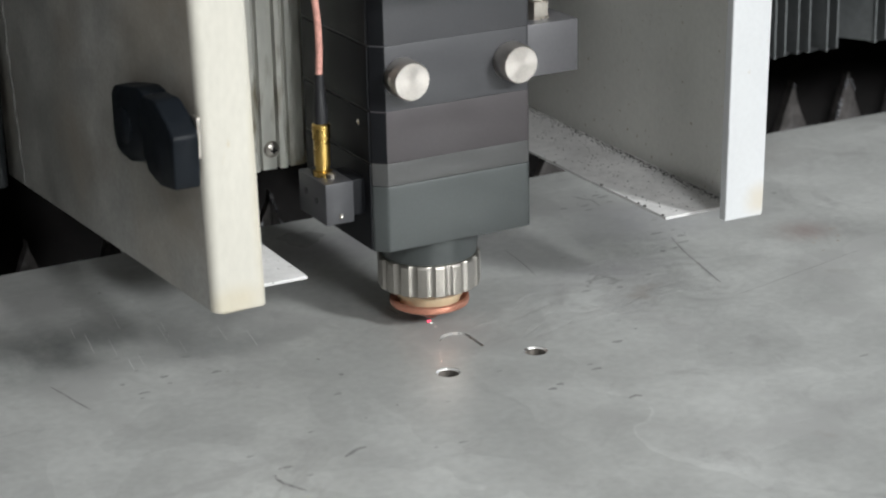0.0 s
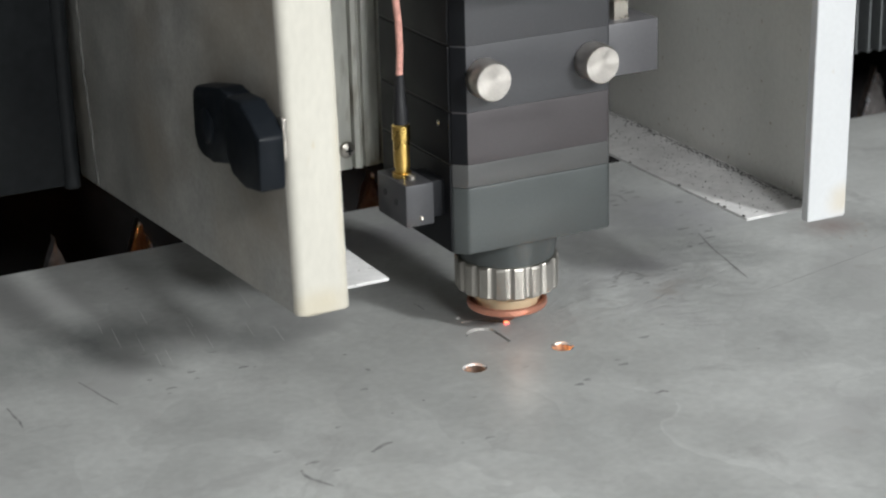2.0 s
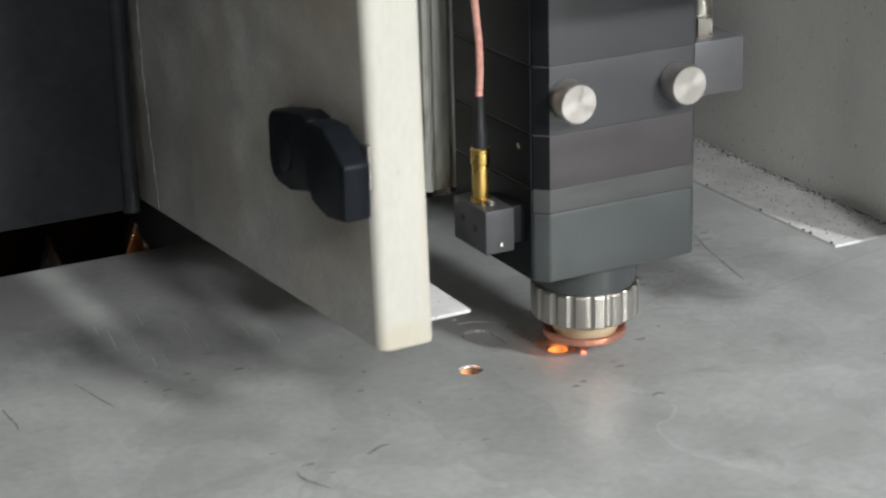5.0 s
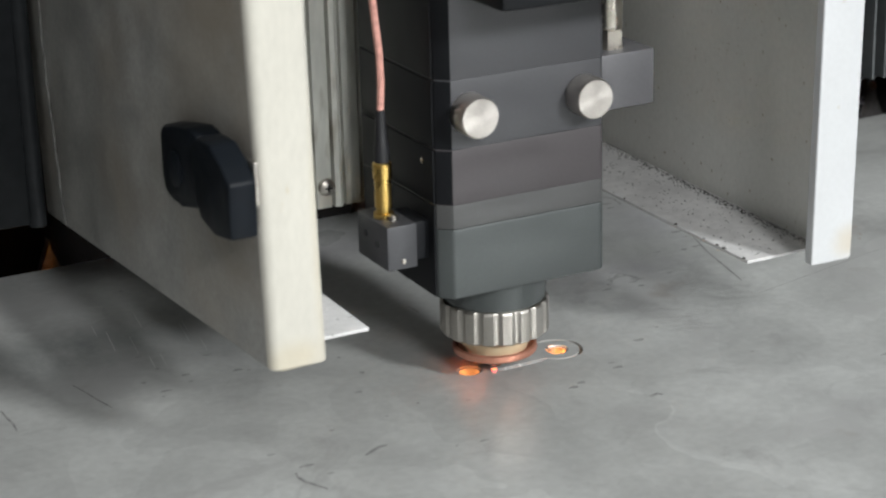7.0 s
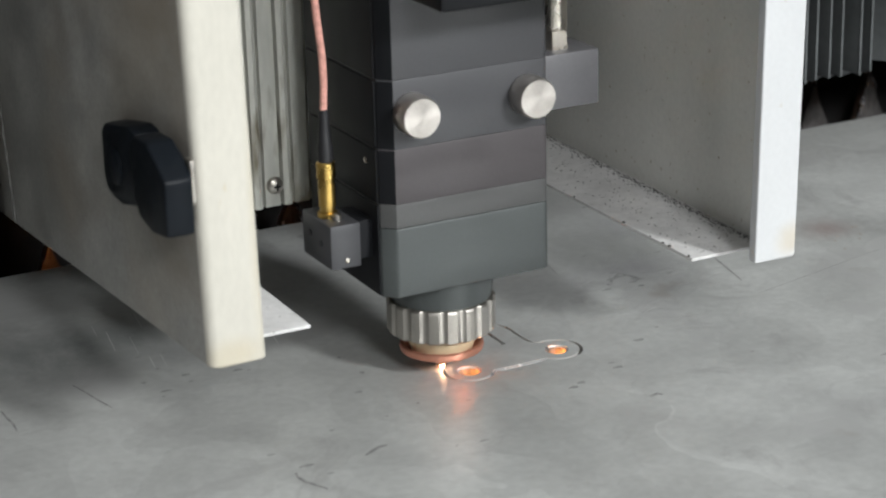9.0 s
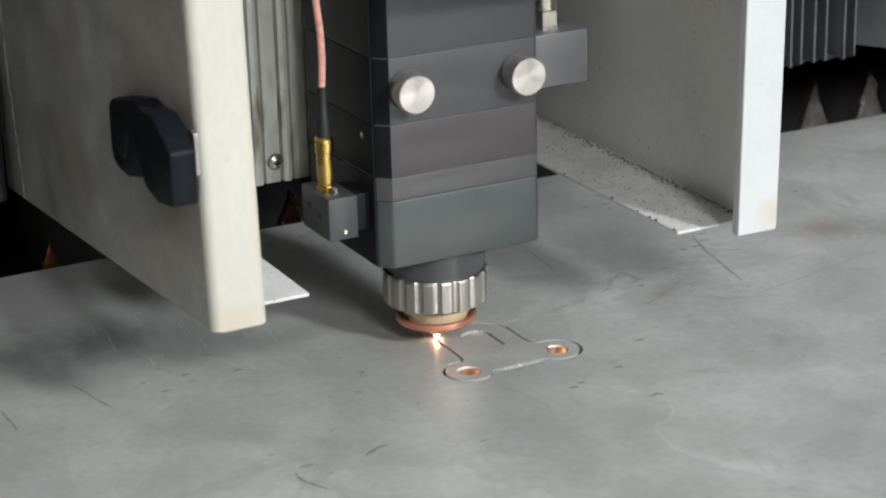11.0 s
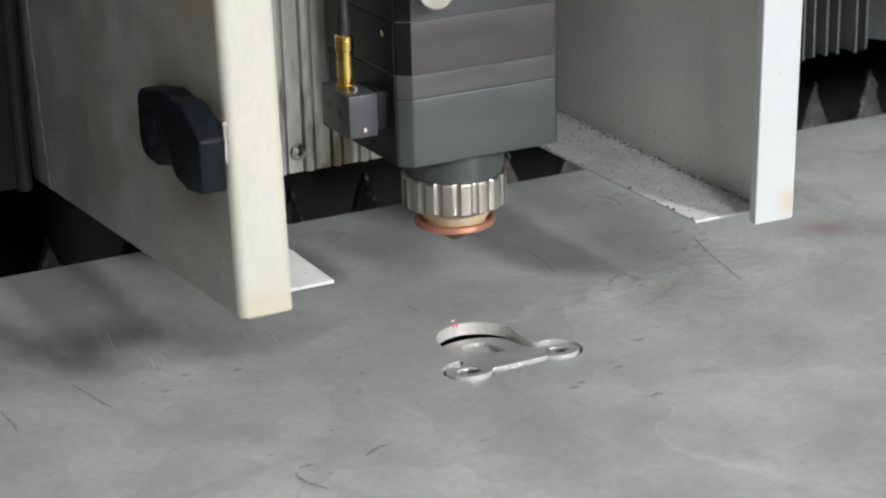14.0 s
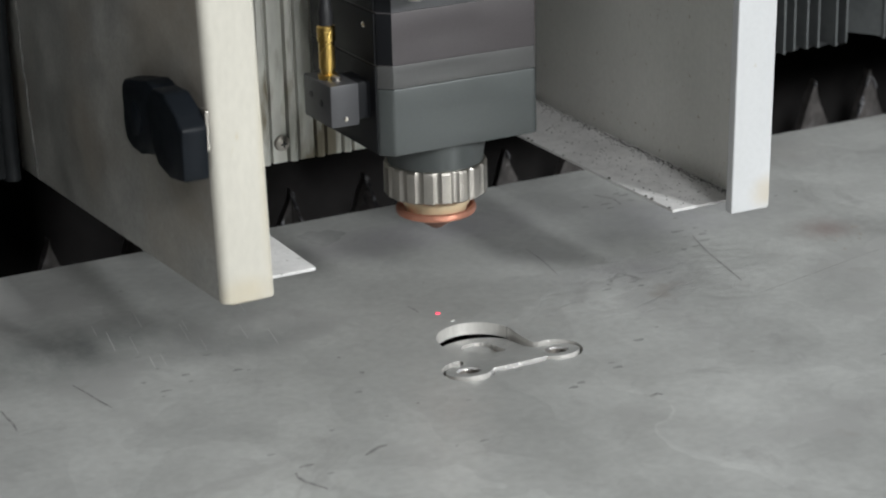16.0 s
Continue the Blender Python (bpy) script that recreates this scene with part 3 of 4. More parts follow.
def stains():
    rnd = random.Random(21)
    layer = itertools.count()

    def blot(cx, cy, rx, ry, mat, label):
        bm = bmesh.new()
        ph = rnd.uniform(0, 6)
        pts = []
        for j in range(28):
            a = j * math.tau / 28
            k = 1 + 0.16 * math.sin(3 * a + ph) + 0.10 * math.sin(7 * a + 2 * ph) + rnd.uniform(-0.05, 0.05)
            pts.append((cx + rx * k * math.cos(a), cy + ry * k * math.sin(a)))
        z = 0.00003 + 0.0000008 * next(layer)
        bm.faces.new([bm.verts.new((x, y, z)) for x, y in pts])
        part("stain", bm, mat, STEEL_SHEET, label, smooth=False)

    blot(-0.0022, 0.1169, 0.0095, 0.0100, STAIN, "dull oval oil stain")
    for _ in range(9):
        r = rnd.uniform(0.0003, 0.0009)
        blot(0.1928 + rnd.gauss(0, 0.006), -0.0024 + rnd.gauss(0, 0.006), r, r, RUST, "brown rust fleck")
    for cx, cy, n, sp in ((0.083, 0.004, 16, 0.010), (0.135, 0.094, 10, 0.010), (0.120, 0.030, 12, 0.014), (-0.115, 0.008, 10, 0.016), (0.16, 0.05, 10, 0.03), (-0.06, -0.08, 8, 0.03), (0.06, -0.08, 8, 0.03)):
        for _ in range(n):
            r = rnd.uniform(0.0003, 0.0012)
            blot(cx + rnd.gauss(0, sp), cy + rnd.gauss(0, sp * 0.8), r * rnd.uniform(1, 3), r, STAIN, "dull fleck in the sheet surface")


stains()
MARKS = [
    ([(-0.1092, -0.0971), (-0.1097, -0.1008), (-0.109, -0.1047), (-0.1073, -0.1081), (-0.1048, -0.1135)], 0.0007),
    ([(-0.1062, -0.0938), (-0.1031, -0.0936), (-0.1009, -0.0939)], 0.0008),
    ([(-0.1503, 0.0136), (-0.1483, 0.0052), (-0.1467, -0.0041), (-0.1444, -0.0137)], 0.0005),
    ([(-0.1801, 0.0039), (-0.18, -0.0042), (-0.1796, -0.01), (-0.1803, -0.0163)], 0.0005),
    ([(-0.0827, -0.0963), (-0.0791, -0.0942), (-0.0757, -0.0925), (-0.0729, -0.0926)], 0.0009),
    ([(0.0267, -0.1034), (0.0303, -0.1026), (0.0313, -0.1044)], 0.0009),
    ([(0.1367, 0.0336), (0.1308, 0.0141), (0.127, -0.0041), (0.1229, -0.0229)], 0.0005),
    ([(-0.0078, 0.0214), (-0.0072, 0.0174), (-0.0072, 0.0131)], 0.0004),
    ([(0.1301, 0.1053), (0.1319, 0.0993), (0.1348, 0.0956), (0.1333, 0.0869)], 0.0006),
    ([(0.076, 0.0032), (0.0843, 0.0099), (0.0875, 0.004), (0.0887, -0.0006)], 0.0010),
    ([(0.0668, 0.0574), (0.0652, 0.04), (0.0623, 0.0232)], 0.0003),
    ([(0.1197, -0.0385), (0.135, -0.0352), (0.1568, -0.0302), (0.18, -0.0248), (0.196, -0.0214)], 0.0002)]
bead = bmesh.new()
bmesh.ops.create_icosphere(bead, subdivisions=2, radius=0.0007, matrix=Matrix.Translation((0.0002, -0.0014, 0.0001)) @ Matrix.Diagonal((1.5, 1, 0.6, 1)))
part("pierce_bead", bead, CUT_EDGE, STEEL_SHEET, "small bright bead where the cut began")
PITS = [(-0.0529, -0.0307, 0.0013), (0.01, 0.0423, 0.0006), (-0.1015, 0.0982, 0.0010), (-0.0541, -0.0128, 0.0007), (-0.0477, -0.0663, 0.0007), (-0.0623, -0.0709, 0.0006), (0.0821, -0.0876, 0.0009), (-0.0883, -0.0064, 0.0007)]
sheet_marks()


# ------------------------------------------------------------------ carriage cover
LX0, LX1, LY0, LY1 = -0.1130, -0.1250, -0.0630, 0.1060
RX, RY0, RY1 = 0.1128, -0.0636, 0.1060
TOP = 0.34


def carriage_cover():
    t = thing("carriage_cover", "cream painted sheet-metal cover with two open side plates", "machine cover")

    def wall(name, xf, xb, side, zb, label):
        """Folded side plate with a lip to the front; side +1 lies to the right."""
        inn = -side
        rear = LY1 + 0.022 if side < 0 else 0.150
        w = 0.0020
        lean = Matrix.Identity(4)
        lean[0][2] = side * 0.018
        lean = Matrix.Translation((0, 0, zb)) @ lean @ Matrix.Translation((0, 0, -zb))
        r = 0.0034 if side < 0 else 0.0012
        xo = xf + side * (0.0012 if side < 0 else 0.0)
        bm = prism([(xo, LY0 - 0.001 + r), (xb + (rear - LY1) * (xb - xf) / (LY1 - LY0) * (side < 0), rear), (xb + (rear - LY1) * (xb - xf) / (LY1 - LY0) * (side < 0) + inn * w, rear), (xo + inn * w, LY0 - 0.001 + r)], zb - (0.0010 if side > 0 else 0), TOP, 0.0004)
        bmesh.ops.transform(bm, matrix=lean, verts=bm.verts[:])
        p = part(name, bm, CREAM if side > 0 else CREAM_SHADED, t, label)
        # the lip turns inwards through a rounded fold
        fold = [(xo + inn * (r - r * math.cos(radians(u))), LY0 - 0.001 + r - r * math.sin(radians(u))) for u in range(0, 91, 15)]
        xe = xf + inn * 0.0178
        ring = fold + [(xe - inn * (0.0012 if side < 0 else 0.0003), LY0 - 0.001), (xe, LY0 - (0.0002 if side < 0 else 0.0007)), (xe, LY0 + 0.0028), (xo + inn * (r + 0.0004), LY0 + 0.0028), (xo + inn * w, LY0 - 0.001 + r)]
        bm = prism(ring, zb - 0.0006, TOP)
        low = [e for e in bm.edges if abs(e.verts[0].co.z - zb + 0.0006) < 1e-6 and abs(e.verts[1].co.z - zb + 0.0006) < 1e-6]
        bmesh.ops.bevel(bm, geom=low, offset=0.0010, segments=3, profile=0.5, affect="EDGES")
        bmesh.ops.transform(bm, matrix=lean, verts=bm.verts[:])
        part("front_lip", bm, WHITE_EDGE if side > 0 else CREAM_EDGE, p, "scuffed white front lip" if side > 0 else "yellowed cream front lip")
        return p

    left = wall("left_plate", LX0, LX1, -1, 0.0474, "grimy cream side plate coloured dark for shade, with a black latch")
    right = wall("right_plate", RX, RX + 0.004, 1, 0.0436, "cream side plate speckled with spatter")
    for p, x0, x1, y0, z in ((left, LX0 + 0.003, -0.0707, -0.0440, 0.0455), (right, 0.0790, RX - 0.001, -0.0475, 0.0418)):
        bm = prism([(x0, y0), (x1, y0), (x1 + (0.002 if x0 > 0 else 0), LY1 - 0.004 + (0.044 if x0 > 0 else 0)), (x0, LY1 - 0.004 + (0.044 if x0 > 0 else 0))], z, z + 0.0013, 0.0003)
        part("bottom_flange", bm, CREAM_DUSTY, p, "dusty inward bottom flange peppered with spatter")
    # black dust packed into the joint of the right flange
    rnd = random.Random(5)
    bm = bmesh.new()
    for i in range(1320):
        yy = rnd.uniform(-0.045, 0.140)
        xx = 0.1100 + 0.004 * (yy - LY0) / (LY1 - LY0) * 0.8
        r = rnd.uniform(0.00010, 0.00042)
        d = abs(rnd.gauss(0, 0.0022)) if i < 1000 else rnd.uniform(0.002, 0.027)
        if i >= 1306:
            d, r = xx - 0.0794, rnd.uniform(0.0005, 0.0009)
        a0 = rnd.uniform(0, 2)
        base = [bm.verts.new((xx - d + r * math.cos(a0 + q), yy + 1.5 * r * math.sin(a0 + q), 0.04305)) for q in (0, 1.3, 2.5, 3.8, 5.0)]
        tip = bm.verts.new((xx - d, yy, 0.04315 + 0.8 * r))
        for q in range(5):
            bm.faces.new((base[q], base[(q + 1) % 5], tip))
    tagged(part("dust", bm, SHRINK_DUST, right, "black dust and spatter in the joint"), kind="stuff")
    # welded seam strip at the rear of the left plate
    k = (LX1 - LX0) / (LY1 - LY0)
    bm = bmesh.new()
    rnd = random.Random(2)
    path = []
    for i in range(34):
        z = 0.0480 + i * 0.0032
        y = 0.1082 + 0.0040 * min(1.0, i / 17) + rnd.uniform(-0.0005, 0.0005)
        path.append((LX0 + k * (y - LY0) - 0.018 * (z - 0.0474) - 0.0004 + rnd.uniform(-0.0003, 0.0003), y, z))
    tube(path, 0.0006, 8, bm)
    part("weld_seam", bm, SHRINK_DUST, left, "chipped upright weld seam")
    # back plate of aluminium extrusion
    xs, x = [], -0.088
    prof = [(0.0, 0.0), (0.0030, 0.0), (0.0032, 0.0030), (0.0042, 0.0030), (0.0044, -0.0004), (0.0060, -0.0014), (0.0076, -0.0004), (0.0079, 0.0030), (0.0087, 0.0030), (0.0090, 0.0)]
    while x < 0.020:
        xs += [(x + a, 0.0576 + b) for a, b in prof]
        x += 0.0120
    poly = xs + [(xs[-1][0], 0.066), (xs[0][0], 0.066)]
    part("back_plate", prism(poly, 0.0540, TOP), ALU, t, "ribbed dusty aluminium back plate", smooth=False)
    sx, sz = -0.0392, 0.0623
    bm = lathe([(0.0001, 0.0026), (0.0016, 0.0024), (0.0030, 0.0014), (0.0034, 0.0)][::-1], 20, pose(sx, 0.0576, sz, 90))
    screw = part("screw", bm, STEEL, t, "cross-head screw")
    bm = box(sx - 0.0014, sx + 0.0014, 0.0547, 0.0554, sz - 0.0003, sz + 0.0003)
    box(sx - 0.0003, sx + 0.0003, 0.0547, 0.0554, sz - 0.0014, sz + 0.0014, bm=bm)
    part("cross_slot", bm, SHRINK, screw, smooth=False)
    return t


COVER = carriage_cover()


def latch():
    t = thing("latch", "black moulded plastic latch on the cream side plate", "latch")
    across = Matrix(((0, 0, 1, 0), (1, 0, 0, 0), (0, 1, 0, 0), (0, 0, 0, 1)))
    side = [(-0.0400, 0.0962), (-0.0400, 0.1205), (-0.0330, 0.1215), (-0.0100, 0.1170), (-0.0065, 0.1140), (-0.0062, 0.0990), (-0.0085, 0.0940), (-0.0140, 0.0922), (-0.0240, 0.0930)]
    part("latch_base", prism(side, -0.1258, -0.1165, 0.0016, m=across), PLASTIC, t)
    part("latch_boss", lathe([(0.0062, 0.0), (0.0062, 0.0010), (0.0050, 0.0016), (0.0001, 0.0018)], 24, pose(-0.1256, -0.0205, 0.1050, 0, -90)), PLASTIC, t)
    side = [(-0.0700, 0.0950), (-0.0706, 0.1130), (-0.0655, 0.1168), (-0.0560, 0.1220), (-0.0440, 0.1215), (-0.0395, 0.1172), (-0.0410, 0.1000), (-0.0450, 0.0950), (-0.0560, 0.0928)]
    part("latch_lever", prism(side, -0.1276, -0.1182, 0.0012, m=across), PLASTIC, t)
    part("rivet", lathe([(0.0016, 0.0), (0.0015, 0.0006), (0.0008, 0.0010)], 14, pose(-0.1225, -0.0485, 0.1206)), STEEL, t, "bright rivet head")
    part("catch", box(-0.1184, -0.1168, -0.0690, -0.0640, 0.1040, 0.1180, 0.0004), STEEL, t, "bright metal catch")
    return t


LATCH = latch()


# ------------------------------------------------------------------ gantry: dark panel and bellows
def side_panel():
    t = thing("gantry_panel", "dark oily sheet-metal panel with a rounded edge", "machine panel")
    part("panel", box(-0.60, -0.1355, 0.1200, 0.1230, 0.0462, TOP, 0.0008), DARK_PANEL, t)
    part("rounded_edge", tube([(-0.1325, 0.1215, 0.0452), (-0.1325, 0.1215, 0.12), (-0.1325, 0.1215, TOP)], 0.0034, 16), DARK_PANEL, t)
    return t


PANEL = side_panel()


def bellows():
    t = thing("bellows_cover", "black pleated bellows cover of the gantry", "bellows")
    rnd = random.Random(8)
    tips = [0.1330, 0.1500, 0.1590, 0.1760, 0.1840, 0.2010, 0.2100, 0.2270, 0.2400, 0.2470, 0.2535, 0.2595, 0.2672, 0.2740, 0.2849, 0.2911, 0.3149, 0.3215]
    while tips[-1] < 0.66:
        tips.append(tips[-1] + rnd.choice((0.005, 0.008, 0.012, 0.018)))
    for a, b in zip(tips, tips[1:]):
        m = a + (b - a) * 0.25
        w = 0.0011
        bm = prism([(a, 0.1200), (a + w, 0.1200), (m + w, 0.1500), (b, 0.1215), (b, 0.1200 + 0.004), (m + 0.2 * w, 0.1530)], 0.0450 + rnd.uniform(-0.0008, 0.0008), TOP)
        part("pleat", bm, BELLOWS, t, smooth=False)
    part("hem", box(tips[0], 0.66, 0.1545, 0.1560, 0.0500, TOP), BELLOWS, t, smooth=False)
    return t


FOLDS = bellows()


def gantry_beam():
    t = thing("gantry_beam", "dark steel gantry beam behind the cutting carriage", "gantry")
    part("beam", box(-0.90, 1.30, 0.1620, 0.34, 0.055, 0.42, 0.004), TRAY, t)
    # black sheet added in place of the shade over the farther slats
    part("shade_sheet", box(-0.90, 1.30, 0.326, 0.330, -0.10, 0.06), TRAY, t, smooth=False)
    return t


BEAM = gantry_beam()


# ------------------------------------------------------------------ laser head; its axis is the origin, the sheet at height 0
def laser_head():
    t = thing("laser_head", "dark anodised laser cutting head with a steel ring and copper nozzle", "laser head")
    yf, yb, xl, xr, ch = -0.0244, 0.0380, -0.0326, 0.0326, 0.0042
    plan = [(xl, yf + ch), (xl + ch + 0.0003, yf), (xr - 0.0016, yf), (xr - 0.0005, yf + 0.0005), (xr, yf + 0.0016), (xr, yb), (xl, yb)]
    for name, z0, z1, mat, inset, label in (("lower_block", 0.0412, 0.0670, ANOD_LOW, 0, "grey anodised lower block"), ("middle_band", 0.0670, 0.0757, ANOD_BAND, 0.0001, "lighter grey band"),
                                            ("protective_window_drawer", 0.0757, 0.0955, ANOD_MID, 0.0, "purplish-grey drawer block"), ("upper_block", 0.0955, 0.1200, ANOD_TOP, 0.0001, "dark grey upper block"),
                                            ("collimator_block", 0.1200, 0.2400, ANOD_TOP, 0.0, "dark grey top block")):
        pl = [(x * (1 - inset * 20), y * (1 - inset * 20)) for x, y in plan]
        bm = prism(pl, z0, z1, 0.0009 if name == "lower_block" else 0.00030)
        bm.normal_update()
        # left faces and chamfers coloured black, shade put into the colour
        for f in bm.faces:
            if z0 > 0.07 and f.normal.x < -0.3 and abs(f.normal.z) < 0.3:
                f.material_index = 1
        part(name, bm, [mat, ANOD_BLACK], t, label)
    # knobs
    for sx in (-0.0225, 0.0227):
        bm = lathe([(0.0070, 0.0), (0.0073, 0.0005), (0.0073, 0.0080), (0.0068, 0.0088), (0.0045, 0.0088), (0.0020, 0.00885), (0.0001, 0.0089)], 40)
        k = part("knob", bm, KNOB, t, "turned stainless steel knob")
        k.matrix_basis = pose(sx + 0.0011, yf + 0.0001, 0.1080, 90)
    # neck, ring nut, ceramic and nozzle
    part("neck", lathe([(0.0178, 0.0250), (0.0187, 0.0310), (0.0202, 0.0413)], 56, pose(0.0005, 0, 0)), ANOD_LOW, t, "dark conical neck")
    bm = bmesh.new()
    n, flutes = 180, 18
    rings = []
    for z, r, cut in ((0.0165, 0.0178, 0.2), (0.0169, 0.0192, 0.8), (0.0176, 0.0201, 1), (0.0288, 0.0201, 1), (0.0296, 0.0196, 0.7), (0.0300, 0.0182, 0.2)):
        ring = []
        for i in range(n):
            a = math.tau * i / n
            u = (i % (n // flutes)) / (n // flutes)
            d = 0.0009 * cut * max(0.0, math.sin(math.pi * u / 0.5)) if u < 0.5 else 0.0
            ring.append(bm.verts.new(((r - d) * math.cos(a) + 0.0005, (r - d) * math.sin(a), z)))
        rings.append(ring)
    for a, b in zip(rings, rings[1:]):
        for i in range(n):
            bm.faces.new((a[i], a[(i + 1) % n], b[(i + 1) % n], b[i]))
    bm.faces.new(rings[0][::-1]), bm.faces.new(rings[-1])
    part("ring_nut", bm, STEEL, t, "fluted stainless steel ring nut")
    part("ceramic_body", lathe([(0.0116, 0.0090), (0.0122, 0.0112), (0.0134, 0.0130), (0.0140, 0.0148), (0.0136, 0.0158), (0.0132, 0.0168)], 56, pose(0.0005, 0, 0)), CERAMIC, t, "cream ceramic ring")
    nz = part("nozzle", lathe([(0.0085, 0.0066), (0.0105, 0.0080), (0.0143, 0.0082), (0.0154, 0.0088), (0.0157, 0.0099), (0.0155, 0.0111), (0.0148, 0.0116), (0.0141, 0.0113), (0.0136, 0.0098), (0.0120, 0.0094)], 64, pose(0.0004, 0, 0)), COPPER, t, "copper nozzle with a wide rim")
    # tip in darker copper: the shade under the rim is painted in
    part("nozzle_tip", lathe([(0.0009, 0.0020), (0.0022, 0.0021), (0.0034, 0.0030), (0.0088, 0.0062), (0.0094, 0.0072)], 48, pose(0.0004, 0, 0)), COPPER_SHADED, nz, "conical copper tip, coloured dark for shade")
    # capacitive sensor block with its cable
    s = part("sensor_block", box(-0.0515, -0.0400, -0.0200, 0.0040, 0.0545, 0.0705, 0.0007), ANOD_TOP, t, "small dark sensor block")
    part("arm", box(-0.0402, -0.0324, -0.0150, 0.0020, 0.0550, 0.0690, 0.0006), ANOD_BLACK, s)
    part("set_screw", lathe([(0.0009, 0), (0.0009, 0.0006), (0.0005, 0.0009)], 12, pose(-0.0455, -0.0199, 0.0575, 90)), NICKEL, s)
    part("cap_screw", lathe([(0.0018, 0), (0.0018, 0.0016), (0.0010, 0.0022)], 16, pose(-0.0455, -0.0125, 0.0704)), NICKEL, s)
    for y, z in ((-0.0030, 0.0640), (-0.0120, 0.0625)):
        part("socket_screw", lathe([(0.0013, 0), (0.0013, 0.0003)], 12, pose(-0.0516, y, z, 0, -90)), SHRINK, s)
    cx, cy = -0.0468, -0.0080
    cn = part("connector", lathe([(0.0036, 0.0703), (0.0036, 0.0722), (0.0026, 0.0724), (0.0026, 0.0742), (0.0030, 0.0744), (0.0030, 0.0845), (0.0034, 0.0848), (0.0034, 0.0900), (0.0028, 0.0905)], 24, pose(cx, cy, 0)), BRASS, s, "brass coaxial connector")
    part("heat_shrink", lathe([(0.0026, 0.0900), (0.0028, 0.0960), (0.0023, 0.0975), (0.0019, 0.1050), (0.0017, 0.1090)], 18, pose(cx, cy, 0)), SHRINK, cn, "black heat-shrink sleeve")
    part("cable", tube([(cx, cy, 0.1080), (cx + 0.0006, cy, 0.118), (cx + 0.0004, cy, 0.128), (cx - 0.0008, cy, 0.140), (cx - 0.0026, cy, 0.160), (cx - 0.004, cy, 0.200), (cx - 0.004, cy, 0.240)], 0.0013, 10), CABLE, cn, "thin pink braided cable")
    # thin black plates added to put shade on the left side
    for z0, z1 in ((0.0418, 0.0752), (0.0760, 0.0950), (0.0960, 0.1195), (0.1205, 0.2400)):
        part("side_shade", box(xl - 0.0006, xl + 0.001, -0.0196, yb - 0.001, z0, z1, 0.0003), ANOD_BLACK, t, "added black plate for the shade on the left side")
    # small screws on the side
    for y, z in ((-0.0115, 0.0897),):
        part("side_screw", lathe([(0.0011, 0), (0.0011, 0.0003), (0.0006, 0.0006)], 12, pose(xl - 0.0005, y, z, 0, -90)), NICKEL, t)
    # gas inlet on the other side
    g = part("gas_inlet_block", box(xr - 0.0002, 0.0600, -0.0140, 0.0100, 0.0968, 0.1172, 0.0006), ANOD_INLET, t, "dark gas inlet block")
    f = part("fitting", lathe([(0.0064, 0.1170), (0.0064, 0.1176), (0.0060, 0.1178), (0.0060, 0.1240)], 6, pose(0.0470, -0.0030, 0)), NICKEL, g, "nickel-plated hexagon fitting")
    part("hose_stub", lathe([(0.0046, 0.1238), (0.0054, 0.1244), (0.0054, 0.1420), (0.0040, 0.1425), (0.0040, 0.2300)], 24, pose(0.0470, -0.0030, 0)), NICKEL, f)
    # overhanging black housing above
    part("front_housing", prism([(-0.0250, -0.0560), (0.0600, -0.0560), (0.0600, -0.0243), (-0.0250, -0.0243)], 0.1490, 0.2400, 0.0015), ANOD_BLACK, t, "black overhanging housing")
    return t


KNOB = material("spun_steel_knob", (0.58, 0.545, 0.51), 0.42, 0.95, 0.10, 60, 800, 0.12)
KNOB.node_tree.nodes["Principled BSDF"].inputs["Anisotropic"].default_value = 0.55
spun = KNOB.node_tree.nodes.new("ShaderNodeTangent")
spun.direction_type, spun.axis = "RADIAL", "Z"
KNOB.node_tree.links.new(spun.outputs[0], KNOB.node_tree.nodes["Principled BSDF"].inputs["Tangent"])
HEAD = laser_head()


# ------------------------------------------------------------------ beam, melt and sparks
def melt_pool():
    ob = part("melt_spot", lathe([(0.0001, 0.0), (0.0009, 0.0001), (0.0011, 0.0003), (0.0006, 0.0005), (0.0001, 0.0007)], 20), glow("molten_steel_glow", (1.0, 0.24, 0.10), 3), label="glowing orange melt spot under the nozzle")
    return tagged(ob, "", "melt spot")


def flame():
    ob = part("cutting_flame", lathe([(0.0001, -0.0006), (0.0008, 0.0010), (0.0011, 0.0030), (0.0007, 0.0058), (0.0001, 0.0082)], 16, pose(0, -0.0006, 0, 24, -8)), glow("white_hot_flame", (1.0, 0.55, 0.30), 40), label="small white-hot flame above the cut")
    return tagged(ob, "", "flame")


def under_spray():
    bm = lathe([(0.0012, -0.0120), (0.0120, -0.020), (0.0300, -0.030), (0.0500, -0.046), (0.0010, -0.052)], 24)
    ob = part("spark_spray", bm, glow("orange_spray_glow", (1.0, 0.34, 0.08), 50), label="orange spray of molten sparks below the sheet")
    return tagged(ob, "", "sparks")


def pointer():
    ob = part("pointer_spot", lathe([(0.0009, 0.0), (0.0009, 0.00012)], 20), glow("red_pointer_glow", (1.0, 0.06, 0.12), 3.0), label="red pointer light spot on the sheet")
    return tagged(ob, "", "light spot")


MELT, FLAME, SPRAY, POINTER = melt_pool(), flame(), under_spray(), pointer()
SPARK_GLOW = glow("spark_glow", (1.0, 0.50, 0.28), 2.6)


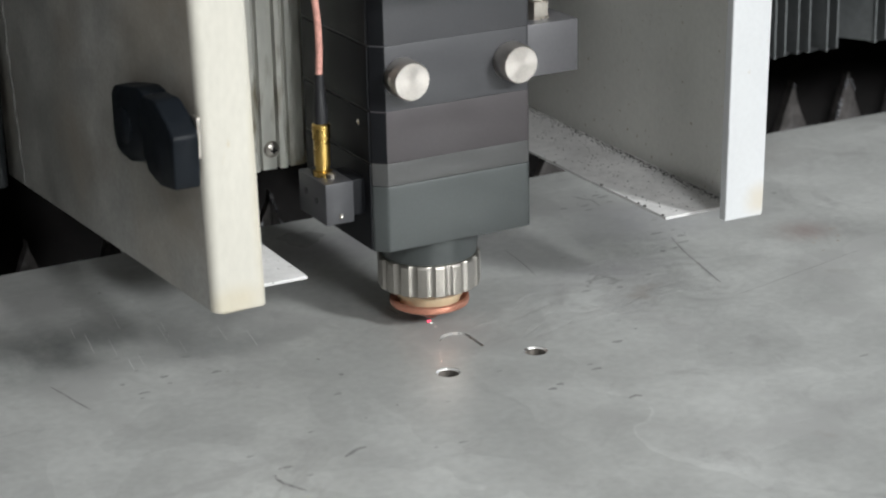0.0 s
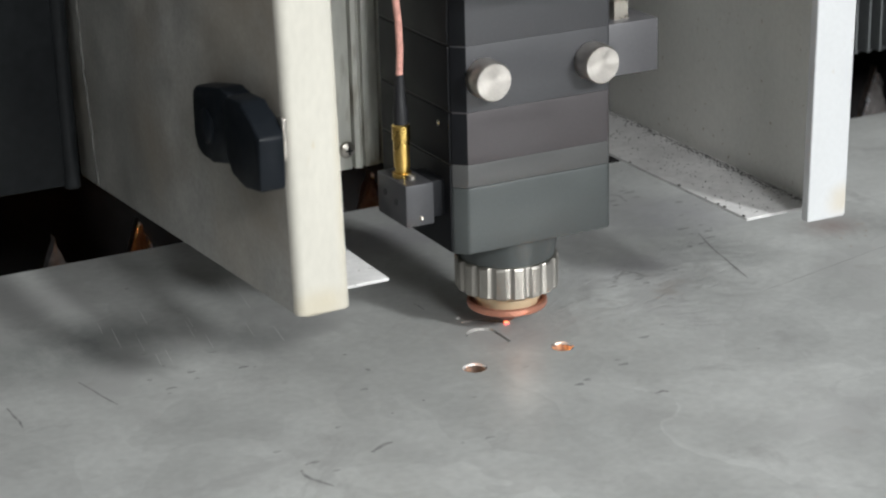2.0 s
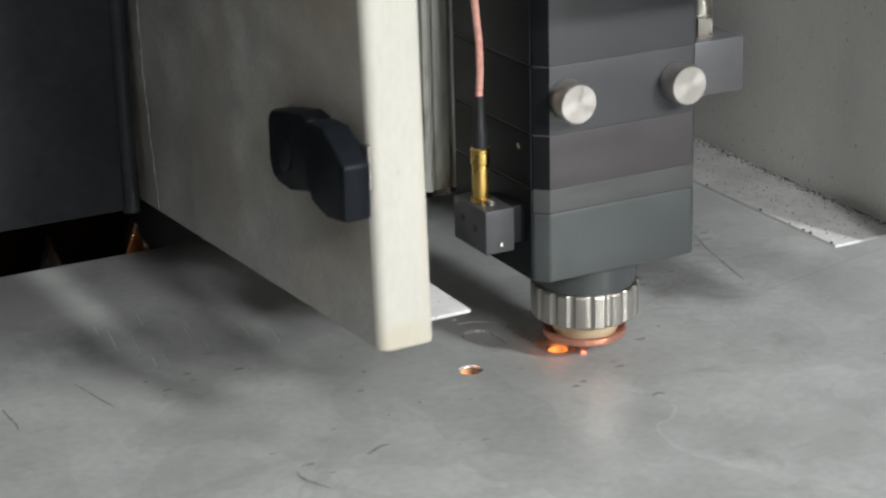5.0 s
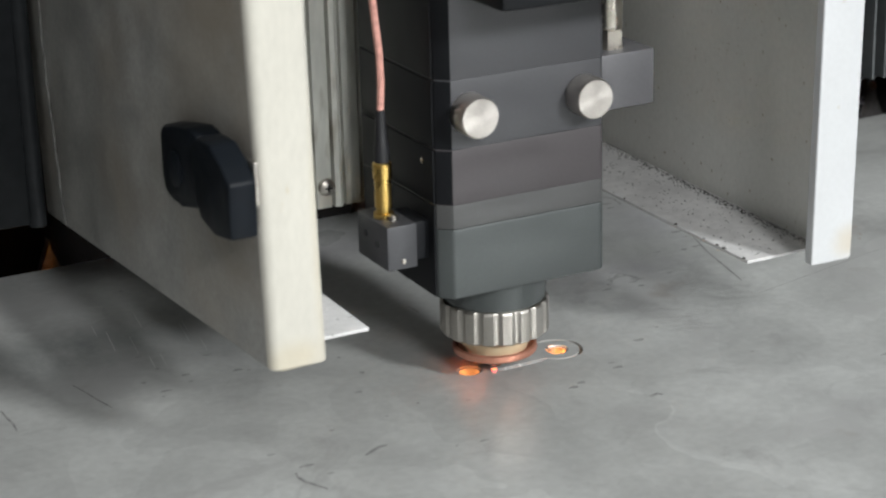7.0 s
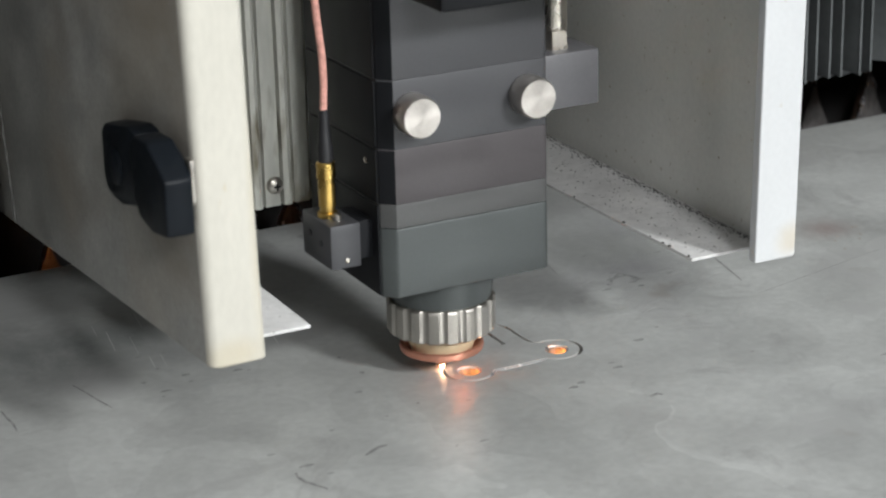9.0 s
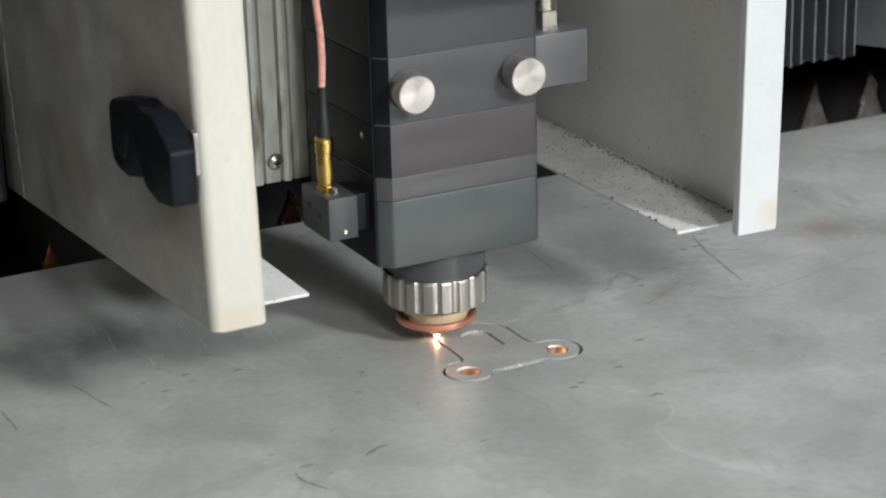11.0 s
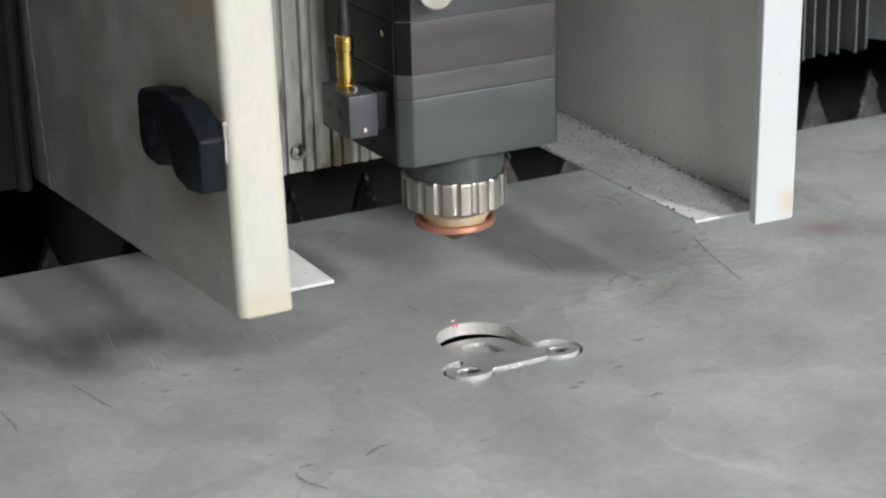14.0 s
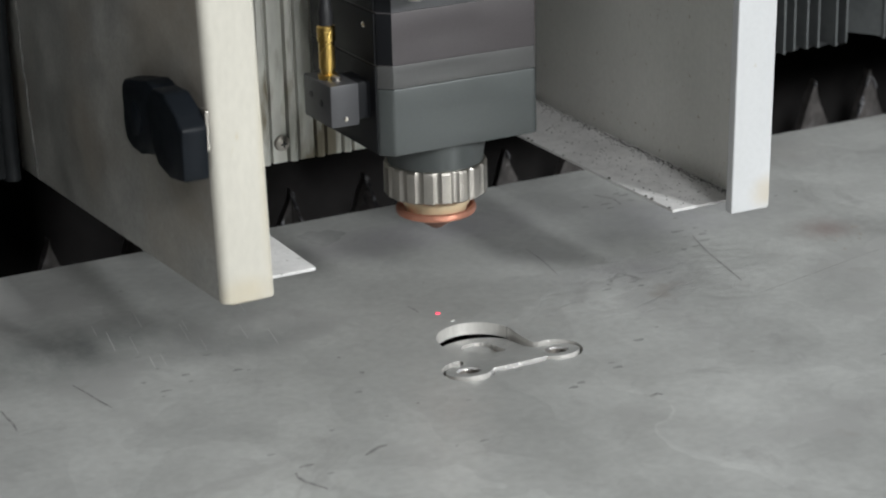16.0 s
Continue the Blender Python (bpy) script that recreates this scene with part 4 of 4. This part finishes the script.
def sparks():
    """Short glowing streaks thrown out of the cut."""
    rnd = random.Random(11)
    made = []
    for t, count, lo, hi in ((3.5, 12, (0.010, -0.015, 0.014), (0.026, -0.008, 0.040)), (3.7, 2, (0.018, -0.020, 0.003), (0.030, -0.008, 0.010)), (7.6, 4, (-0.060, 0.010, 0.012), (-0.030, 0.030, 0.032))):
        for _ in range(count):
            ln = rnd.uniform(0.0025, 0.0055)
            ob = part("spark", lathe([(0.0001, -ln), (0.00014, -ln * 0.3), (0.0002, ln * 0.7), (0.0001, ln)], 6), SPARK_GLOW, label="thin glowing orange spark thrown from the cut")
            tagged(ob, "", "spark", "sparks from the cut")
            made.append((ob, t, [rnd.uniform(a, b) for a, b in zip(lo, hi)]))
    return made


SPARKS = sparks()


# ------------------------------------------------------------------ movement
# seconds, carriage to the right, carriage away, lift of the head
TRACK = [
    (0.0, 0.0, 0.0, 0.0), (0.5, 0.0, 0.0002, -0.0005), (0.62, 0.0001, -0.0005, -0.0006), (0.8, 0.0004, -0.0035, -0.0006), (1.0, 0.0012, -0.0060, -0.0006), (1.25, 0.0048, -0.0070, -0.0005), (1.5, 0.0087, -0.0095, -0.0004),
    (2.0, 0.0138, -0.0162, -0.0002), (2.5, 0.0145, -0.0245, 0), (3.0, 0.0149, -0.0329, 0), (3.5, 0.0204, -0.0388, 0), (3.7, 0.0238, -0.0400, 0),
    (4.1, 0.0295, -0.0432, 0.0001), (4.5, 0.0310, -0.0492, 0.0002), (4.9, 0.0275, -0.0560, 0.0003), (5.3, 0.0210, -0.0582, 0.0003), (5.6, 0.0148, -0.0560, 0.0004), (5.8, 0.0107, -0.0540, 0.0004), (6.0, 0.0075, -0.0536, 0.0003),
    (6.5, -0.0007, -0.0537, 0.0003), (7.0, -0.0098, -0.0538, 0.0003), (7.5, -0.0159, -0.0580, 0.0002), (8.0, -0.0243, -0.0562, 0), (8.5, -0.0286, -0.0496, 0), (9.0, -0.0255, -0.0415, -0.0002), (9.2, -0.0227, -0.0401, -0.0001),
    (9.6, -0.0168, -0.0375, -0.0001), (10.0, -0.0142, -0.0315, -0.0001), (10.5, -0.0152, -0.0230, -0.0001), (11.0, -0.0136, -0.0140, -0.0001), (11.3, -0.0103, -0.0104, -0.0001), (11.5, -0.0077, -0.0084, -0.0002), (11.8, -0.0028, -0.0069, 0.0),
    (11.93, -0.0008, -0.0068, 0.0), (12.0, -0.0008, -0.0068, 0.0014), (12.1, -0.0008, -0.0068, 0.0095), (12.2, -0.0008, -0.0068, 0.0175), (12.3, -0.0008, -0.0068, 0.0310), (12.4, -0.0008, -0.0068, 0.0340), (12.5, -0.0008, -0.0068, 0.0343),
    (15.0, -0.0008, -0.0068, 0.0343), (15.25, -0.0008, -0.0060, 0.0343), (15.5, -0.0009, 0.0043, 0.0343), (16.0, -0.0010, 0.0085, 0.0346)]
CUT_ON, CUT_OFF = 0.6, 11.93


def travel(t):
    for a, b in zip(TRACK, TRACK[1:]):
        if a[0] <= t <= b[0]:
            k = (t - a[0]) / (b[0] - a[0])
            return [p + (q - p) * k for p, q in zip(a[1:], b[1:])]
    return list(TRACK[-1][1:])


def passing_times():
    """When the beam passes each point of the outline, from the cut's length along the way."""
    way = [0.0]
    for a, b in zip(OUT, OUT[1:]):
        way.append(way[-1] + math.hypot(b[0] - a[0], b[1] - a[1]))
    known, last = [(CUT_ON + 0.35, 0.0)], 0.0
    for t, x, y, _ in TRACK:
        if 1.2 < t < 11.8:
            cand = [(math.hypot(OUT[i][0] - x, OUT[i][1] - y), way[i]) for i in range(len(OUT)) if last - 0.001 <= way[i] <= last + 0.030]
            last = max(last, min(cand)[1])
            known.append((t, last))
    known.append((CUT_OFF, way[-1]))
    ts, ws = zip(*known)
    return [float(np.interp(w, np.maximum.accumulate(ws) + np.arange(len(ws)) * 1e-7, ts)) for w in way]


def motions():
    for ob in (COVER, LATCH, PANEL, FOLDS):
        walk(ob, [(t, pose(x, y, 0)) for t, x, y, _ in TRACK])
    walk(BEAM, [(t, pose(0, y, 0)) for t, _, y, _ in TRACK])
    walk(HEAD, [(t, pose(x, y, z)) for t, x, y, z in TRACK])
    # the pointer light runs on the sheet below the axis
    walk(POINTER, [(t, pose(x, y, 0.0001)) for t, x, y, _ in TRACK])
    # while the beam is off the glow stays up inside the head, and the spray has fallen through the tray
    up = {MELT: 0.030, FLAME: 0.045, SPRAY: -0.560}
    for ob, on, off in ((MELT, CUT_ON - 0.03, CUT_OFF), (FLAME, 8.4, CUT_OFF), (SPRAY, CUT_ON, CUT_OFF)):
        rows = []
        times = sorted({r[0] for r in TRACK} | {on - 0.034, on, off, off + 0.034})
        for t in times:
            x, y, z = travel(t)
            h = 0.0003 if on <= t <= off else up[ob] + (z if up[ob] > 0 else 0)
            rows.append((t, pose(x, y, h)))
        walk(ob, rows)
    # the metal of the cut drops as the beam passes
    when = passing_times()
    for ob, a, b in KERF_BITS:
        t = when[(a + b) // 2]
        walk(ob, [(0.0, pose(0, 0, 0)), (t, pose(0, 0, 0)), (t + 0.07, pose(0, 0, -0.05)), (t + 0.2, pose(0, 0, -0.42)), (16.0, pose(0, 0, -0.42))])
    # the part tips backwards into its opening when it comes free
    hinge = Matrix.Translation((0, -0.0500, 0))
    tipped = hinge @ pose(0, 0, 0.0002, -8.6, 0, 0) @ hinge.inverted()
    walk(CUT_PART, [(0.0, pose(0, 0, 0)), (11.92, pose(0, 0, 0)), (11.97, tipped), (16.0, tipped)])
    sunk = pose(0, 0, -0.0007)
    pivot = Matrix.Translation((0, SLUG_C[1], 0))
    slid = tipped @ pose(0, 0, -0.0016) @ pivot @ pose(0, 0, 0, 5, 4, 0) @ pivot.inverted()
    walk(SLUG, [(0.0, sunk), (11.92, sunk), (11.97, slid), (16.0, slid)])
    # a few sparks fly from the nozzle, far over the edge of the machine
    for ob, t, way in SPARKS:
        x, y, _ = travel(t)
        step = 1 / FPS
        turn = Vector(way).to_track_quat("Z", "Y").to_matrix().to_4x4()
        rows = [(a, pose(b, c, 0.024 + d)) for a, b, c, d in TRACK if a < t - 2.5 * step]
        rows += [(t - 2 * step, pose(x, y, 0.024)), (t - step, pose(x, y, 0.010))]
        k = 3.0 / max(abs(way[0]), abs(way[1]))
        for j, f in enumerate((0.0, 0.05, 0.12, 0.25, 0.5, 1.0)):
            g = 1 + (k - 1) * f
            rows.append((t + j * step, Matrix.Translation((x + way[0] * g, y + way[1] * g, 0.008 + way[2] * g + 0.35 * f)) @ turn))
        end = (x + way[0] * k, y + way[1] * k)
        rows += [(t + 0.35, pose(*end, FLOOR + 0.002, 90)), (16.0, pose(*end, FLOOR + 0.002, 90))]
        walk(ob, rows)


motions()
